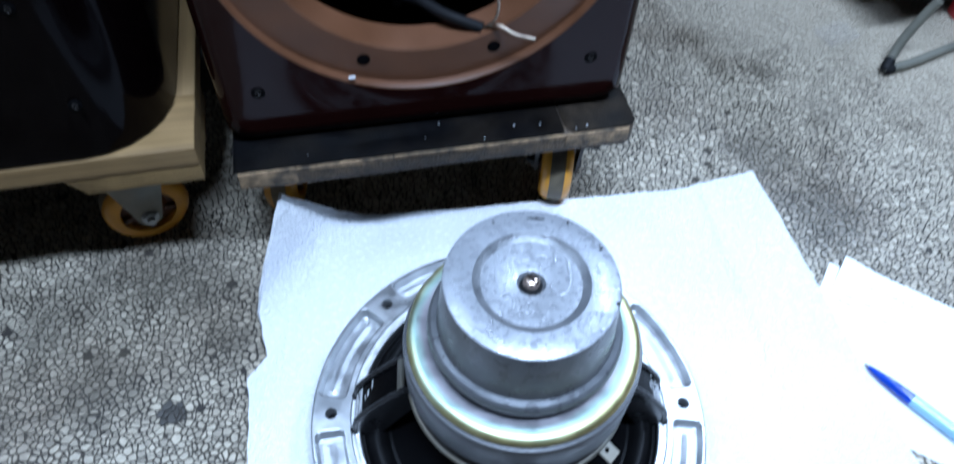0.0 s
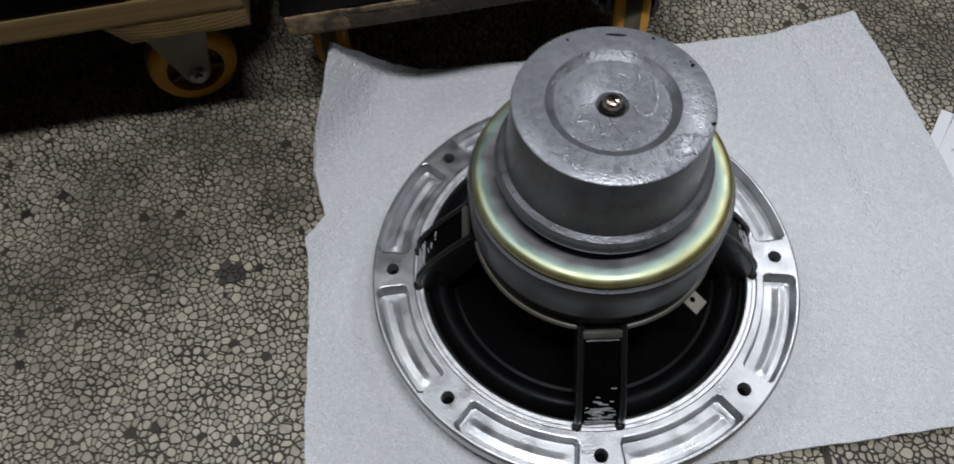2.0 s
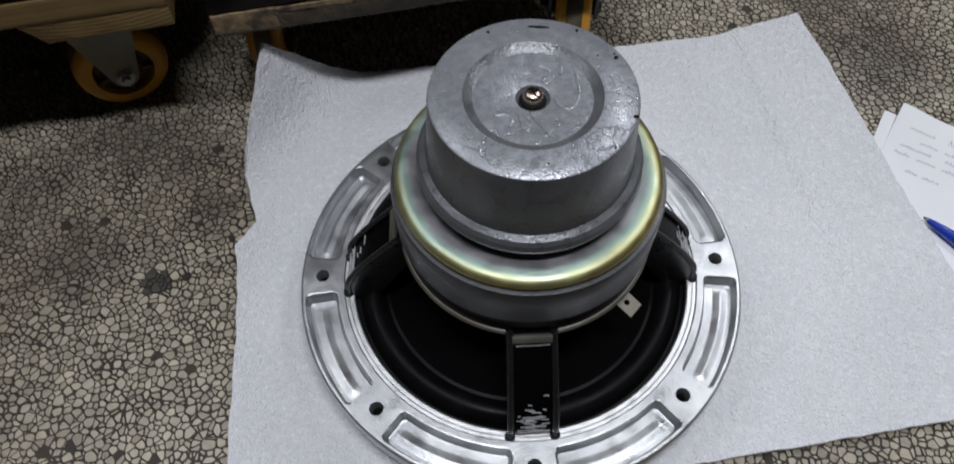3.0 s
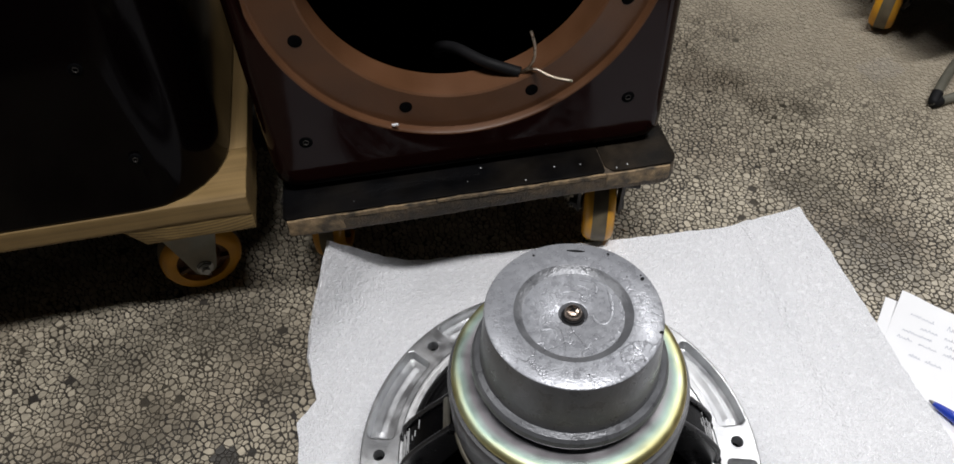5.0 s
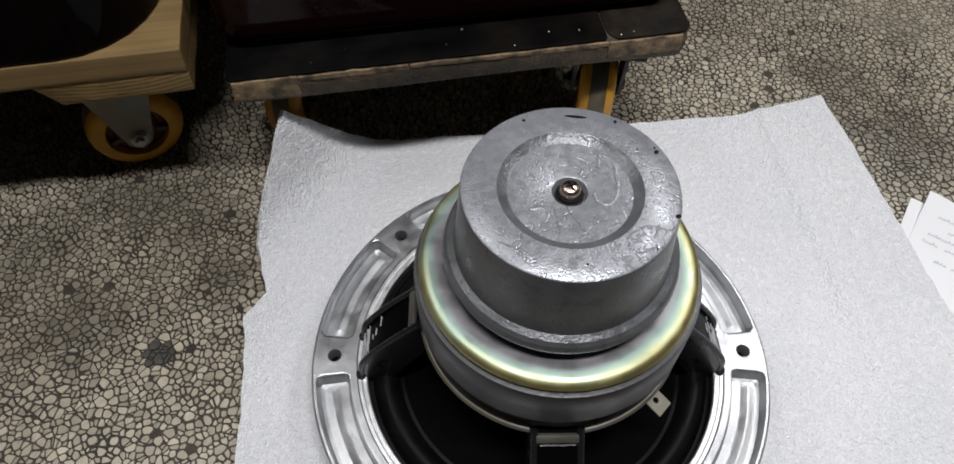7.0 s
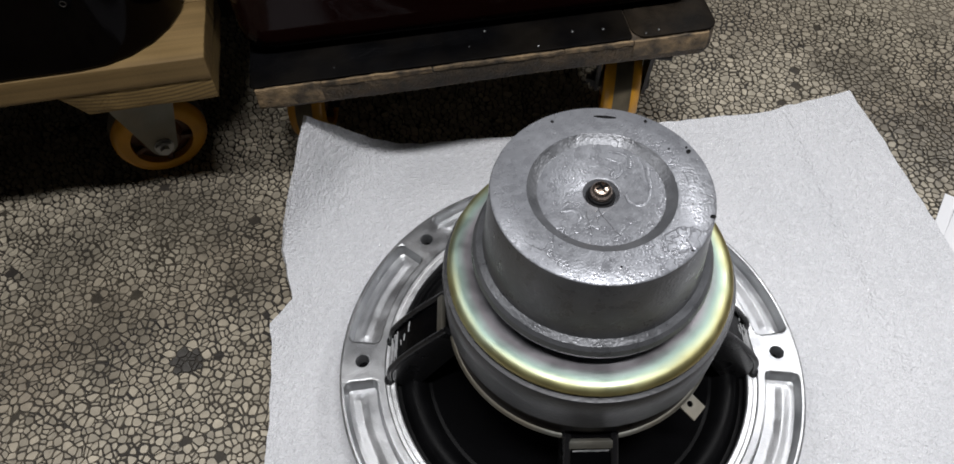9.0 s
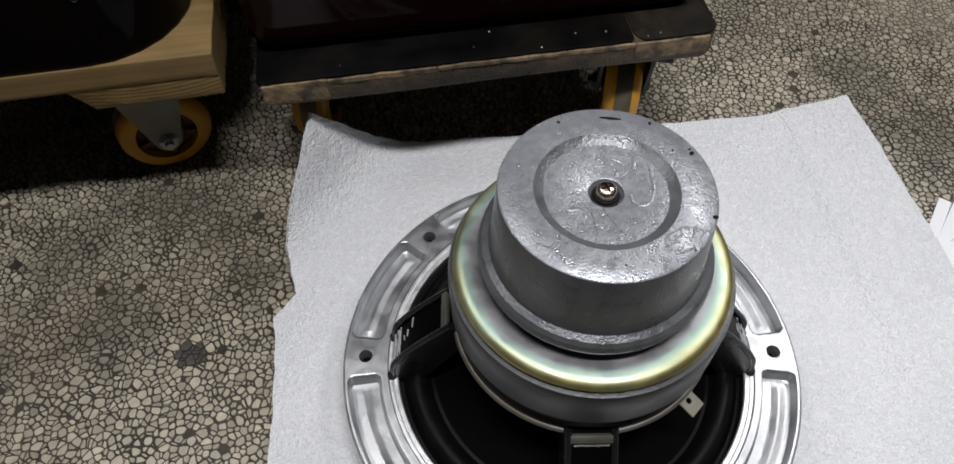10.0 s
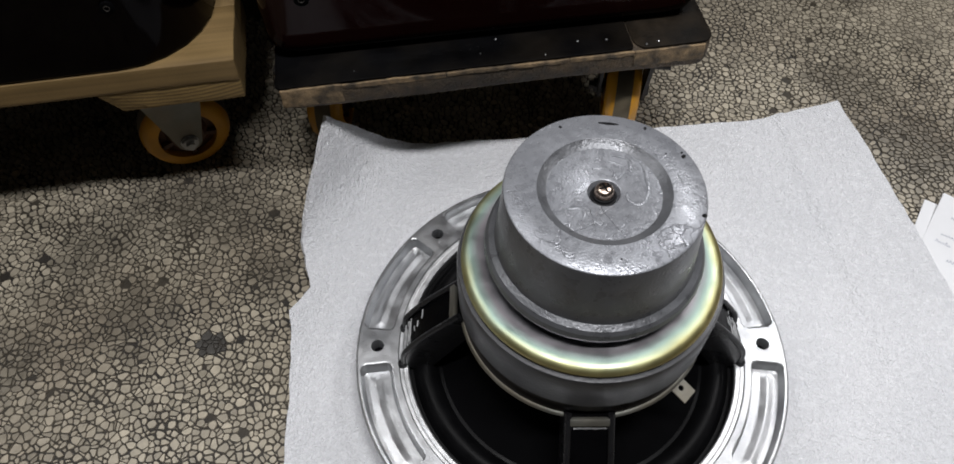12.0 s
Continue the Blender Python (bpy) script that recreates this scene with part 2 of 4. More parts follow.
def grime(m, blobs, strength):
    """Old oily stains on the floor: (x, y, radius) with ragged edges."""
    nt = m.node_tree
    geo = nt.nodes.new("ShaderNodeNewGeometry")
    warp = nt.nodes.new("ShaderNodeTexNoise")
    warp.inputs["Scale"].default_value, warp.inputs["Detail"].default_value = 28, 5
    nt.links.new(geo.outputs["Position"], warp.inputs["Vector"])
    push = nt.nodes.new("ShaderNodeVectorMath")
    push.operation = "MULTIPLY_ADD"
    push.inputs[1].default_value = (0.07, 0.07, 0.0)
    nt.links.new(warp.outputs["Color"], push.inputs[0])
    nt.links.new(geo.outputs["Position"], push.inputs[2])
    total = None
    for x, y, r in blobs:
        d = nt.nodes.new("ShaderNodeVectorMath")
        d.operation = "DISTANCE"
        d.inputs[1].default_value = (x + 0.035, y + 0.035, 0)
        nt.links.new(push.outputs["Vector"], d.inputs[0])
        k = nt.nodes.new("ShaderNodeMapRange")
        k.interpolation_type = "SMOOTHSTEP"
        k.inputs["From Min"].default_value, k.inputs["From Max"].default_value = r * 0.35, r
        k.inputs["To Min"].default_value, k.inputs["To Max"].default_value = 1 - strength, 1
        nt.links.new(d.outputs["Value"], k.inputs["Value"])
        if total is None:
            total = k.outputs["Result"]
        else:
            t = nt.nodes.new("ShaderNodeMath")
            t.operation = "MULTIPLY"
            nt.links.new(total, t.inputs[0])
            nt.links.new(k.outputs["Result"], t.inputs[1])
            total = t.outputs[0]
    hue = [n for n in nt.nodes if n.type == "HUE_SAT"][0]
    old = hue.inputs["Value"].links[0].from_socket
    t = nt.nodes.new("ShaderNodeMath")
    t.operation = "MULTIPLY"
    nt.links.new(old, t.inputs[0])
    nt.links.new(total, t.inputs[1])
    nt.links.new(t.outputs[0], hue.inputs["Value"])


STAINS = [(-0.352, 0.092, 0.050), (-0.250, 0.140, 0.055), (-0.310, 0.150, 0.060), (-0.215, 0.075, 0.030), (-0.300, 0.040, 0.040), (0.345, 0.335, 0.030), (0.300, 0.385, 0.022), (-0.39, 0.00, 0.05), (0.300, 0.190, 0.060), (0.262, 0.268, 0.045)]
grime(M_STONE, STAINS, 0.38)


def dusty(m, colour):
    """A patch of pale trodden dust on the far floor that hides the chips there."""
    nt = m.node_tree
    b = nt.nodes["Principled BSDF"]
    geo, wob = nt.nodes.new("ShaderNodeNewGeometry"), nt.nodes.new("ShaderNodeTexNoise")
    wob.inputs["Scale"].default_value, wob.inputs["Detail"].default_value = 14, 6
    nt.links.new(geo.outputs["Position"], wob.inputs["Vector"])
    dot = nt.nodes.new("ShaderNodeVectorMath")
    dot.operation = "DISTANCE"
    dot.inputs[1].default_value = (0.62, 0.68, 0)
    nt.links.new(geo.outputs["Position"], dot.inputs[0])
    add = nt.nodes.new("ShaderNodeMath")
    add.operation = "MULTIPLY_ADD"
    add.inputs[1].default_value = 0.30
    nt.links.new(wob.outputs["Fac"], add.inputs[0])
    nt.links.new(dot.outputs["Value"], add.inputs[2])
    fac = nt.nodes.new("ShaderNodeMapRange")
    fac.inputs["From Min"].default_value, fac.inputs["From Max"].default_value, fac.inputs["To Max"].default_value = 0.62, 0.46, 0.92
    nt.links.new(add.outputs[0], fac.inputs["Value"])
    mix = nt.nodes.new("ShaderNodeMix")
    mix.data_type = "RGBA"
    mix.inputs["B"].default_value = (*colour, 1)
    nt.links.new(b.inputs["Base Color"].links[0].from_socket, mix.inputs["A"])
    nt.links.new(fac.outputs["Result"], mix.inputs["Factor"])
    nt.links.new(mix.outputs["Result"], b.inputs["Base Color"])


dusty(M_STONE, (0.43, 0.38, 0.295))
dusty(M_CEMENT, (0.385, 0.338, 0.26))
M_CABLE = mat("black_cable", (0.008, 0.008, 0.009), 0.65, 0.0, 0.2, 60, 500, 0.2, spec=0.2)
M_GREYCABLE = mat("grey_cable", (0.15, 0.145, 0.115), 0.5, 0.0, 0.15, 60, 500, 0.2)
M_COPPER = mat("tinned_copper_strand", (0.50, 0.42, 0.33), 0.35, 1.0, 0.2, 300, 1500, 0.5, 0.0006)
M_RED = mat("red_plastic", (0.5, 0.03, 0.04), 0.4, 0.0, 0.1, 60, 500, 0.1)
M_WALL = mat("grey_plaster", (0.07, 0.07, 0.07), 0.85, 0.0, 0.1, 6, 200, 0.2)
M_FILM = mat("crinkled_clear_film", (0.8, 0.8, 0.8), 0.06, 0.0, 0.05, 90, 600, 0.3, 0.001)
M_FILM.node_tree.nodes["Principled BSDF"].inputs["Alpha"].default_value = 0.06


# ---- mesh helpers ----
def part(name, bm, material, parent=None, label="", smooth=True, sharp=40):
    """Links a bmesh as one mesh object, under a thing or a part where one is given."""
    bmesh.ops.recalc_face_normals(bm, faces=bm.faces)
    me = bpy.data.meshes.new(name)
    bm.to_mesh(me)
    bm.free()
    if smooth:
        me.shade_smooth()
        me.set_sharp_from_angle(angle=radians(sharp))
    me.materials.append(material)
    ob = new(name, me)
    ob.parent = parent
    return tagged(ob, label)


def thing(name, m, label, category, group=""):
    ob = new(name)
    ob.empty_display_size = 0.05
    ob.matrix_basis = m
    return tagged(ob, label, category, group)


def loft(loops, close_ends=(False, False), wrap=True):
    """Joins loops of equal length with quads."""
    bm = bmesh.new()
    vs = [[bm.verts.new(p) for p in loop] for loop in loops]
    n = len(vs[0])
    for a, b in zip(vs, vs[1:]):
        for i in range(n if wrap else n - 1):
            j = (i + 1) % n
            bm.faces.new((a[i], a[j], b[j], b[i]))
    if close_ends[0]:
        bm.faces.new(vs[0])
    if close_ends[1]:
        bm.faces.new(vs[-1])
    return bm


def lathe(profile, n=96, caps=(False, False), m=None):
    """A turned body: rows of (radius, height)."""
    loops = [[Vector((r * math.cos(2 * math.pi * i / n), r * math.sin(2 * math.pi * i / n), z)) for i in range(n)] for r, z in profile]
    bm = loft(loops, caps)
    if m is not None:
        bmesh.ops.transform(bm, matrix=m, verts=bm.verts)
    return bm


def slab(x0, x1, y0, y1, z0, z1, bevel=0.002, corner=0.0, seg=2):
    """A block with eased edges; corner rounds its upright edges."""
    bm = bmesh.new()
    bmesh.ops.create_cube(bm, size=1.0)
    for v in bm.verts:
        v.co = Vector(((x0 + x1) / 2 + v.co.x * (x1 - x0), (y0 + y1) / 2 + v.co.y * (y1 - y0), (z0 + z1) / 2 + v.co.z * (z1 - z0)))
    if corner:
        up = [e for e in bm.edges if abs(e.verts[0].co.z - e.verts[1].co.z) > 1e-6]
        bmesh.ops.bevel(bm, geom=up, offset=corner, segments=6, affect="EDGES", profile=0.5)
    if bevel:
        edges = [e for e in bm.edges if len(e.link_faces) == 2 and e.calc_face_angle(0) > 0.6]
        bmesh.ops.bevel(bm, geom=edges, offset=bevel, segments=seg, affect="EDGES", profile=0.5)
    return bm


def roughen(bm, amount, size, cuts=0, long_only=0.02):
    """Uneven, worn faces: moves the corners by a noise."""
    if cuts:
        bmesh.ops.subdivide_edges(bm, edges=[e for e in bm.edges if e.calc_length() > long_only], cuts=cuts, use_grid_fill=True)
    for v in bm.verts:
        v.co += Vector(noise.noise_vector(v.co * size)) * amount
    return bm


def tube(points, radius, n=10, ends=True, taper=1.0):
    """A round bar along a smooth line through the points."""
    pts = [Vector(p) for p in points]
    line = []
    for i in range(len(pts) - 1):
        p0, p1, p2, p3 = pts[max(i - 1, 0)], pts[i], pts[i + 1], pts[min(i + 2, len(pts) - 1)]
        steps = 8 if len(pts) > 2 else 1
        for k in range(steps):
            t = k / steps
            line.append(0.5 * ((2 * p1) + (p2 - p0) * t + (2 * p0 - 5 * p1 + 4 * p2 - p3) * t * t + (3 * p1 - p0 - 3 * p2 + p3) * t ** 3))
    line.append(pts[-1])
    loops, side = [], None
    for i, p in enumerate(line):
        d = (line[min(i + 1, len(line) - 1)] - line[max(i - 1, 0)]).normalized()
        side = d.orthogonal().normalized() if side is None else (side - d * side.dot(d)).normalized()
        up = d.cross(side)
        r = radius * (1 + (taper - 1) * i / max(len(line) - 1, 1))
        loops.append([p + side * r * math.cos(2 * math.pi * k / n) + up * r * math.sin(2 * math.pi * k / n) for k in range(n)])
    return loft(loops, (ends, ends))


def prism(outline, z0, z1, bevel=0.0):
    """An upright body on a closed outline of (x, y)."""
    bm = loft([[Vector((x, y, z)) for x, y in outline] for z in (z0, z1)], (True, True))
    if bevel:
        bmesh.ops.bevel(bm, geom=[e for e in bm.edges if len(e.link_faces) == 2 and e.calc_face_angle(0) > 0.6], offset=bevel, segments=2, affect="EDGES")
    return bm


# ---- room ----
def room():
    floor = part("floor", slab(-3.0, 3.0, -3.0, 3.5, -0.12, -0.0012, 0), M_CEMENT)
    tagged(floor, "dark cement floor set with pale stone chips", "floor", kind="structure")
    for n, (a, b, c, d) in (("wall_north", (-3.1, 3.1, 3.5, 3.6)), ("wall_south", (-3.1, 3.1, -3.1, -3.0)),
                            ("wall_west", (-3.1, -3.0, -3.0, 3.5)), ("wall_east", (3.0, 3.1, -3.0, 3.5))):
        tagged(part(n, slab(a, b, c, d, -0.1, 2.6, 0), M_WALL), "plain grey plastered workshop wall", "wall", kind="structure")
    tagged(part("ceiling", slab(-3.1, 3.1, -3.1, 3.6, 2.6, 2.7, 0), M_WALL), "plain grey workshop ceiling", "ceiling", kind="structure")
    return floor


FLOOR = room()


# ---- loudspeaker driver, magnet up ----
FZ = 0.034
HOLES = [math.radians(a) for a in range(0, 360, 45)]


def flange_height(r, a):
    """The height of the flange's upper face: pockets between the bolt holes, the holes, and the outer and inner lips."""
    z = FZ
    near = (a + math.pi / 8) % (math.pi / 4) - math.pi / 8
    mid = a % (math.pi / 4) - math.pi / 8
    dx, dy = abs(mid) * 0.123 - (math.pi / 8 * 0.123 - 0.0125), abs(r - 0.1232) - 0.0100
    rc = 0.004
    qx, qy = dx + rc, dy + rc
    sd = math.hypot(max(qx, 0), max(qy, 0)) + min(max(qx, qy), 0) - rc
    if sd < 0:
        depth = min(1.0, -sd / 0.0018)
        depth = depth * depth * (3 - 2 * depth)
        ridge = max(0.0, 1 - abs(r - 0.1246) / 0.0042) * min(1.0, max(0.0, -dx - 0.004) / 0.004)
        z -= 0.0078 * depth - 0.0009 * ridge
    hd = math.hypot(near * r, r - 0.1225) - 0.0042
    if hd < 0:
        z -= 0.012 * min(1.0, -hd / 0.0009)
    if r > 0.1345:
        z -= 0.0012 * ((r - 0.1345) / 0.0012) ** 2
    if r < 0.1090:
        z -= 0.0012 * min(1.0, (0.1090 - r) / 0.0006)
    return z


def strut(parent, angle):
    """A leg of the basket that rises from the flange and bends to the neck: two ribs with a dark web between."""
    turn = Matrix.Rotation(angle, 4, "Z")
    foot, head = Vector((0.1050, 0, 0.0325)), Vector((0.0690, 0, 0.0925))
    along = (head - foot).normalized()
    outward = Vector((along.z, 0, -along.x))

    def spine(f):
        return foot.lerp(head, f) + outward * 0.0068 * math.sin(math.pi * f ** 0.62)

    loops = []
    for k in range(15):
        f = k / 14
        q, base = spine(f) - outward * 0.0007, foot.lerp(head, f) - outward * 0.0135
        w = 0.0118 - 0.001 * f
        loops.append([q + Vector((0, -w, 0)), q + Vector((0, w, 0)), base + Vector((0, w, 0)), base + Vector((0, -w, 0))])
    bm = loft(loops, (True, True))
    bmesh.ops.transform(bm, matrix=turn, verts=bm.verts)
    leg = part("basket_leg", roughen(bm, 0.0003, 150), M_BLACKCOAT, parent, "glossy black lacquered leg with scratches", sharp=30)
    for s in (-1, 1):
        pts = [spine(k / 6) + Vector((0, s * (0.0125 - 0.0013 * k / 6), 0.0006)) for k in range(7)]
        bm = tube(pts, 0.0019, 10)
        bmesh.ops.transform(bm, matrix=turn, verts=bm.verts)
        part("rib", bm, M_LEGRIB, leg, "black rounded rib")
        bm = lathe([(0.0030, 0.0), (0.0030, 0.0035), (0.0024, 0.0052), (0.0010, 0.0060)], 16, (True, True))
        bmesh.ops.transform(bm, matrix=turn @ Matrix.Translation(foot + Vector((0.0008, s * 0.0125, -0.0012))), verts=bm.verts)
        part("rib_foot", bm, M_LEGRIB, leg)
        loops = []
        for k in range(11):
            p, base = spine(k / 10) + Vector((0, s * 0.0122, 0)), foot.lerp(head, k / 10) - outward * 0.0155 + Vector((0, s * 0.0122, 0))
            loops.append([p + Vector((0, -0.0012, 0)), p + Vector((0, 0.0012, 0)), base + Vector((0, 0.0012, 0)), base + Vector((0, -0.0012, 0))])
        bm = loft(loops, (True, True))
        bmesh.ops.transform(bm, matrix=turn, verts=bm.verts)
        part("side_web", bm, M_LEGRIB, leg)
    bm = slab(-0.0105, 0.0105, -0.0022, 0.0022, -0.0015, 0.0015, 0.0006)
    bmesh.ops.transform(bm, matrix=turn @ pose(0.0722, 0, 0.0900, 0, 52, 0) @ pose(0, 0, 0, 0, 0, 90), verts=bm.verts)
    part("cross_bar", bm, M_BRACKET, leg, "grey cast cross bar")
    rnd = random.Random(int(angle * 100))
    bm = bmesh.new()
    for k in range(44):
        f = rnd.choice((rnd.uniform(0.08, 0.5), rnd.uniform(0.06, 0.3), rnd.uniform(0.06, 0.3), 0.88))
        w = rnd.uniform(0.0006, 0.0030) if rnd.random() < 0.75 else rnd.uniform(0.004, 0.0075)
        y = rnd.uniform(-0.0095 + w, 0.0095 - w)
        p = spine(f) - outward * 0.0006 + Vector((0, y, 0))
        t = along * rnd.uniform(0.00012, 0.00032)
        d = Vector((0, w, 0)) + along * rnd.uniform(-0.0004, 0.0004)
        vs = [bm.verts.new(p + q + outward * h) for h in (-0.0002, 0.0003) for q in (-t - d, t - d, t + d, -t + d)]
        for f4 in ((0, 1, 2, 3), (4, 5, 6, 7), (0, 1, 5, 4), (1, 2, 6, 5), (2, 3, 7, 6), (3, 0, 4, 7)):
            bm.faces.new([vs[i] for i in f4])
    bmesh.ops.transform(bm, matrix=turn, verts=bm.verts)
    tagged(part("scuffing", bm, M_BARE, leg, "bare metal scratches", smooth=False), kind="stuff")


M_RIB = mat("dark_grey_cast", (0.045, 0.043, 0.044), 0.35, 0.6, 0.12, 60, 700, 0.2, 0.0004)
M_LEGRIB = mat("black_cast_rib", (0.022, 0.022, 0.024), 0.30, 0.4, 0.12, 60, 700, 0.3, 0.0005)


def driver():
    d = thing("loudspeaker_driver", pose(0, 0, 0), "cast aluminium loudspeaker driver face down on white foam", "loudspeaker")
    n = 900
    radii = [0.1038 + 0.0006 * k for k in range(54)]
    loops = [[Vector((r * math.cos(2 * math.pi * i / n), r * math.sin(2 * math.pi * i / n), flange_height(r, 2 * math.pi * i / n))) for i in range(n)] for r in radii]
    circle = [(math.cos(2 * math.pi * i / n), math.sin(2 * math.pi * i / n)) for i in range(n)]
    loops += [[Vector((r * c, r * s, z)) for c, s in circle] for r, z in ((0.1360, 0.0318), (0.1358, 0.0205), (0.1345, 0.0195), (0.1040, 0.0195), (0.1030, 0.0205), (0.1030, 0.0322))]
    loops.append(loops[0])
    bm = loft(loops[:-1])
    bm.verts.ensure_lookup_table()
    first, last = list(bm.verts[:n]), list(bm.verts[-n:])
    for i in range(n):
        bm.faces.new((last[i], last[(i + 1) % n], first[(i + 1) % n], first[i]))
    part("flange", bm, M_CAST, d, "satin cast aluminium ring with pockets and bolt holes", sharp=50)
    part("machined_ring", lathe([(0.1031, 0.0300), (0.1032, 0.0327), (0.1038, 0.0331), (0.1060, 0.0331), (0.1063, 0.0329), (0.1067, 0.0331), (0.1086, 0.0331), (0.1089, 0.0326)], 180), M_MACHINED, d, "bright machined ring round the opening", sharp=25)
    for a in HOLES:
        at = Matrix.Translation((0.1225 * math.cos(a), 0.1225 * math.sin(a), 0))
        rim = part("hole_rim", lathe([(0.0054, FZ - 0.0003), (0.0052, FZ + 0.00012), (0.0042, FZ + 0.00012), (0.0038, FZ - 0.0005), (0.0037, FZ - 0.0100), (0.0043, FZ - 0.0100)], 32, m=at), M_CAST, d, "cast rim of a bolt hole")
        # A black plug gives the hole the shade of its depth.
        part("bolt_hole", lathe([(0.0039, FZ - 0.0112), (0.0039, FZ - 0.0088), (0.0005, FZ - 0.0088)], 20, (True, True), m=at), M_CONE, rim, "black disc for the shade in a bolt hole")
    part("front_gasket", lathe([(0.1020, 0.0192), (0.1320, 0.0192), (0.1325, 0.0062), (0.1020, 0.0062)], 120, (False, False)), M_RUBBER, d, "black rubber gasket ring")
    part("surround", lathe([(0.1028, 0.026), (0.1005, 0.0262), (0.0985, 0.030), (0.0955, 0.0335), (0.092, 0.0345), (0.0885, 0.0333), (0.086, 0.0295), (0.084, 0.027), (0.082, 0.0275)], 120), M_RUBBER, d, "black rubber roll surround")
    part("cone", lathe([(0.0825, 0.0272), (0.070, 0.036), (0.055, 0.050), (0.042, 0.066), (0.030, 0.082)], 96), M_CONE, d, "matt black cone seen from behind")
    part("spider", lathe([(0.066, 0.0815), (0.060, 0.079), (0.055, 0.0825), (0.050, 0.079), (0.045, 0.0825), (0.040, 0.079), (0.030, 0.082)], 96), M_CONE, d)
    for a in (-90, 0, 90, 180):
        strut(d, math.radians(a))
    # basket neck, and a round bead that runs round it
    x = Matrix.Translation((0.0014, 0, 0))
    part("basket_neck", lathe([(0.060, 0.081), (0.0672, 0.0815), (0.0685, 0.084), (0.0685, 0.0905), (0.0672, 0.0925), (0.066, 0.094), (0.0655, 0.106), (0.058, 0.106)], 120, m=x), M_RIB, d, "dark cast neck of the basket")
    part("bead", lathe([(0.0685 + 0.0018 * math.cos(2 * math.pi * k / 10), 0.0885 + 0.0018 * math.sin(2 * math.pi * k / 10)) for k in range(11)], 120, m=x), M_BRACKET, d, "thin grey bead round the neck")
    part("magnet", lathe([(0.062, 0.1045), (0.0690, 0.1045), (0.0704, 0.1058), (0.0706, 0.120), (0.0706, 0.1318), (0.0698, 0.1338), (0.0665, 0.1344), (0.050, 0.1344)], 128, m=x), M_FERRITE, d, "grey coated ring magnet with a rounded rim")
    part("back_plate", lathe([(0.0660, 0.1340), (0.0676, 0.1350), (0.0681, 0.1365), (0.0679, 0.1382), (0.0668, 0.1398), (0.0650, 0.1407), (0.0625, 0.1410), (0.0585, 0.1408), (0.054, 0.1404), (0.045, 0.1404)], 128, m=x), M_ZINC, d, "yellow zinc plated steel plate with a rounded edge")
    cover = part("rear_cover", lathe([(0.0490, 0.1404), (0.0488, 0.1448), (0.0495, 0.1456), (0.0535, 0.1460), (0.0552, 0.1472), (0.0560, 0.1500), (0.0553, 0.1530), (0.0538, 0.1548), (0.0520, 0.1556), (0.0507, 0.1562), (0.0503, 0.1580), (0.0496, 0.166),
                  (0.0475, 0.1925), (0.0471, 0.1937)], 128, m=x), M_CUPSHADE, d, "dark grey cast cup with a rolled rim, side shade in its colour", sharp=24)
    part("lid", lathe([(0.0471, 0.1937), (0.0464, 0.1942), (0.0316, 0.1942)], 128, m=x), M_COVER, cover, "flat grey ground face of the lid")
    # The step takes the dark cup colour to stand for its shading.
    part("lid_step", lathe([(0.0316, 0.1942), (0.0311, 0.1939), (0.0276, 0.1916), (0.0270, 0.1914)], 128, m=x), M_CUPSHADE, cover, "sloping step round the dish, shade in its colour")
    part("lid_dish", lathe([(0.0270, 0.1914), (0.0085, 0.1914), (0.0078, 0.1911), (0.0073, 0.1897), (0.0066, 0.1880), (0.0010, 0.1880)], 128, (False, True), m=x), M_COVER, cover, "dished grey middle of the lid", sharp=24)
    # lid marks: a slot near the far edge and small pits
    for a, r, lx, ly in ((82, 0.0412, 0.0052, 0.0008), (-20, 0.0462, 0.0013, 0.0010), (115, 0.0428, 0.0008, 0.0007), (58, 0.0442, 0.0010, 0.0007), (26, 0.0439, 0.0013, 0.0010), (29, 0.0445, 0.0007, 0.0005), (34, 0.0377, 0.0006, 0.0005), (-45, 0.0455, 0.0006, 0.0005), (-85, 0.0390, 0.0005, 0.0005)):
        bm = lathe([(1.0, -0.0004), (1.0, 0.00012), (0.7, 0.0002)], 14, (True, True))
        bmesh.ops.transform(bm, matrix=x @ Matrix.Rotation(math.radians(a), 4, "Z") @ Matrix.Translation((r, 0, 0.1942)) @ Matrix.Rotation(math.radians(90 if lx > 0.002 else 30), 4, "Z") @ Matrix.Diagonal((lx, ly, 1, 1)), verts=bm.verts)
        part("pit", bm, M_RUBBER, cover, "small dark casting pit")
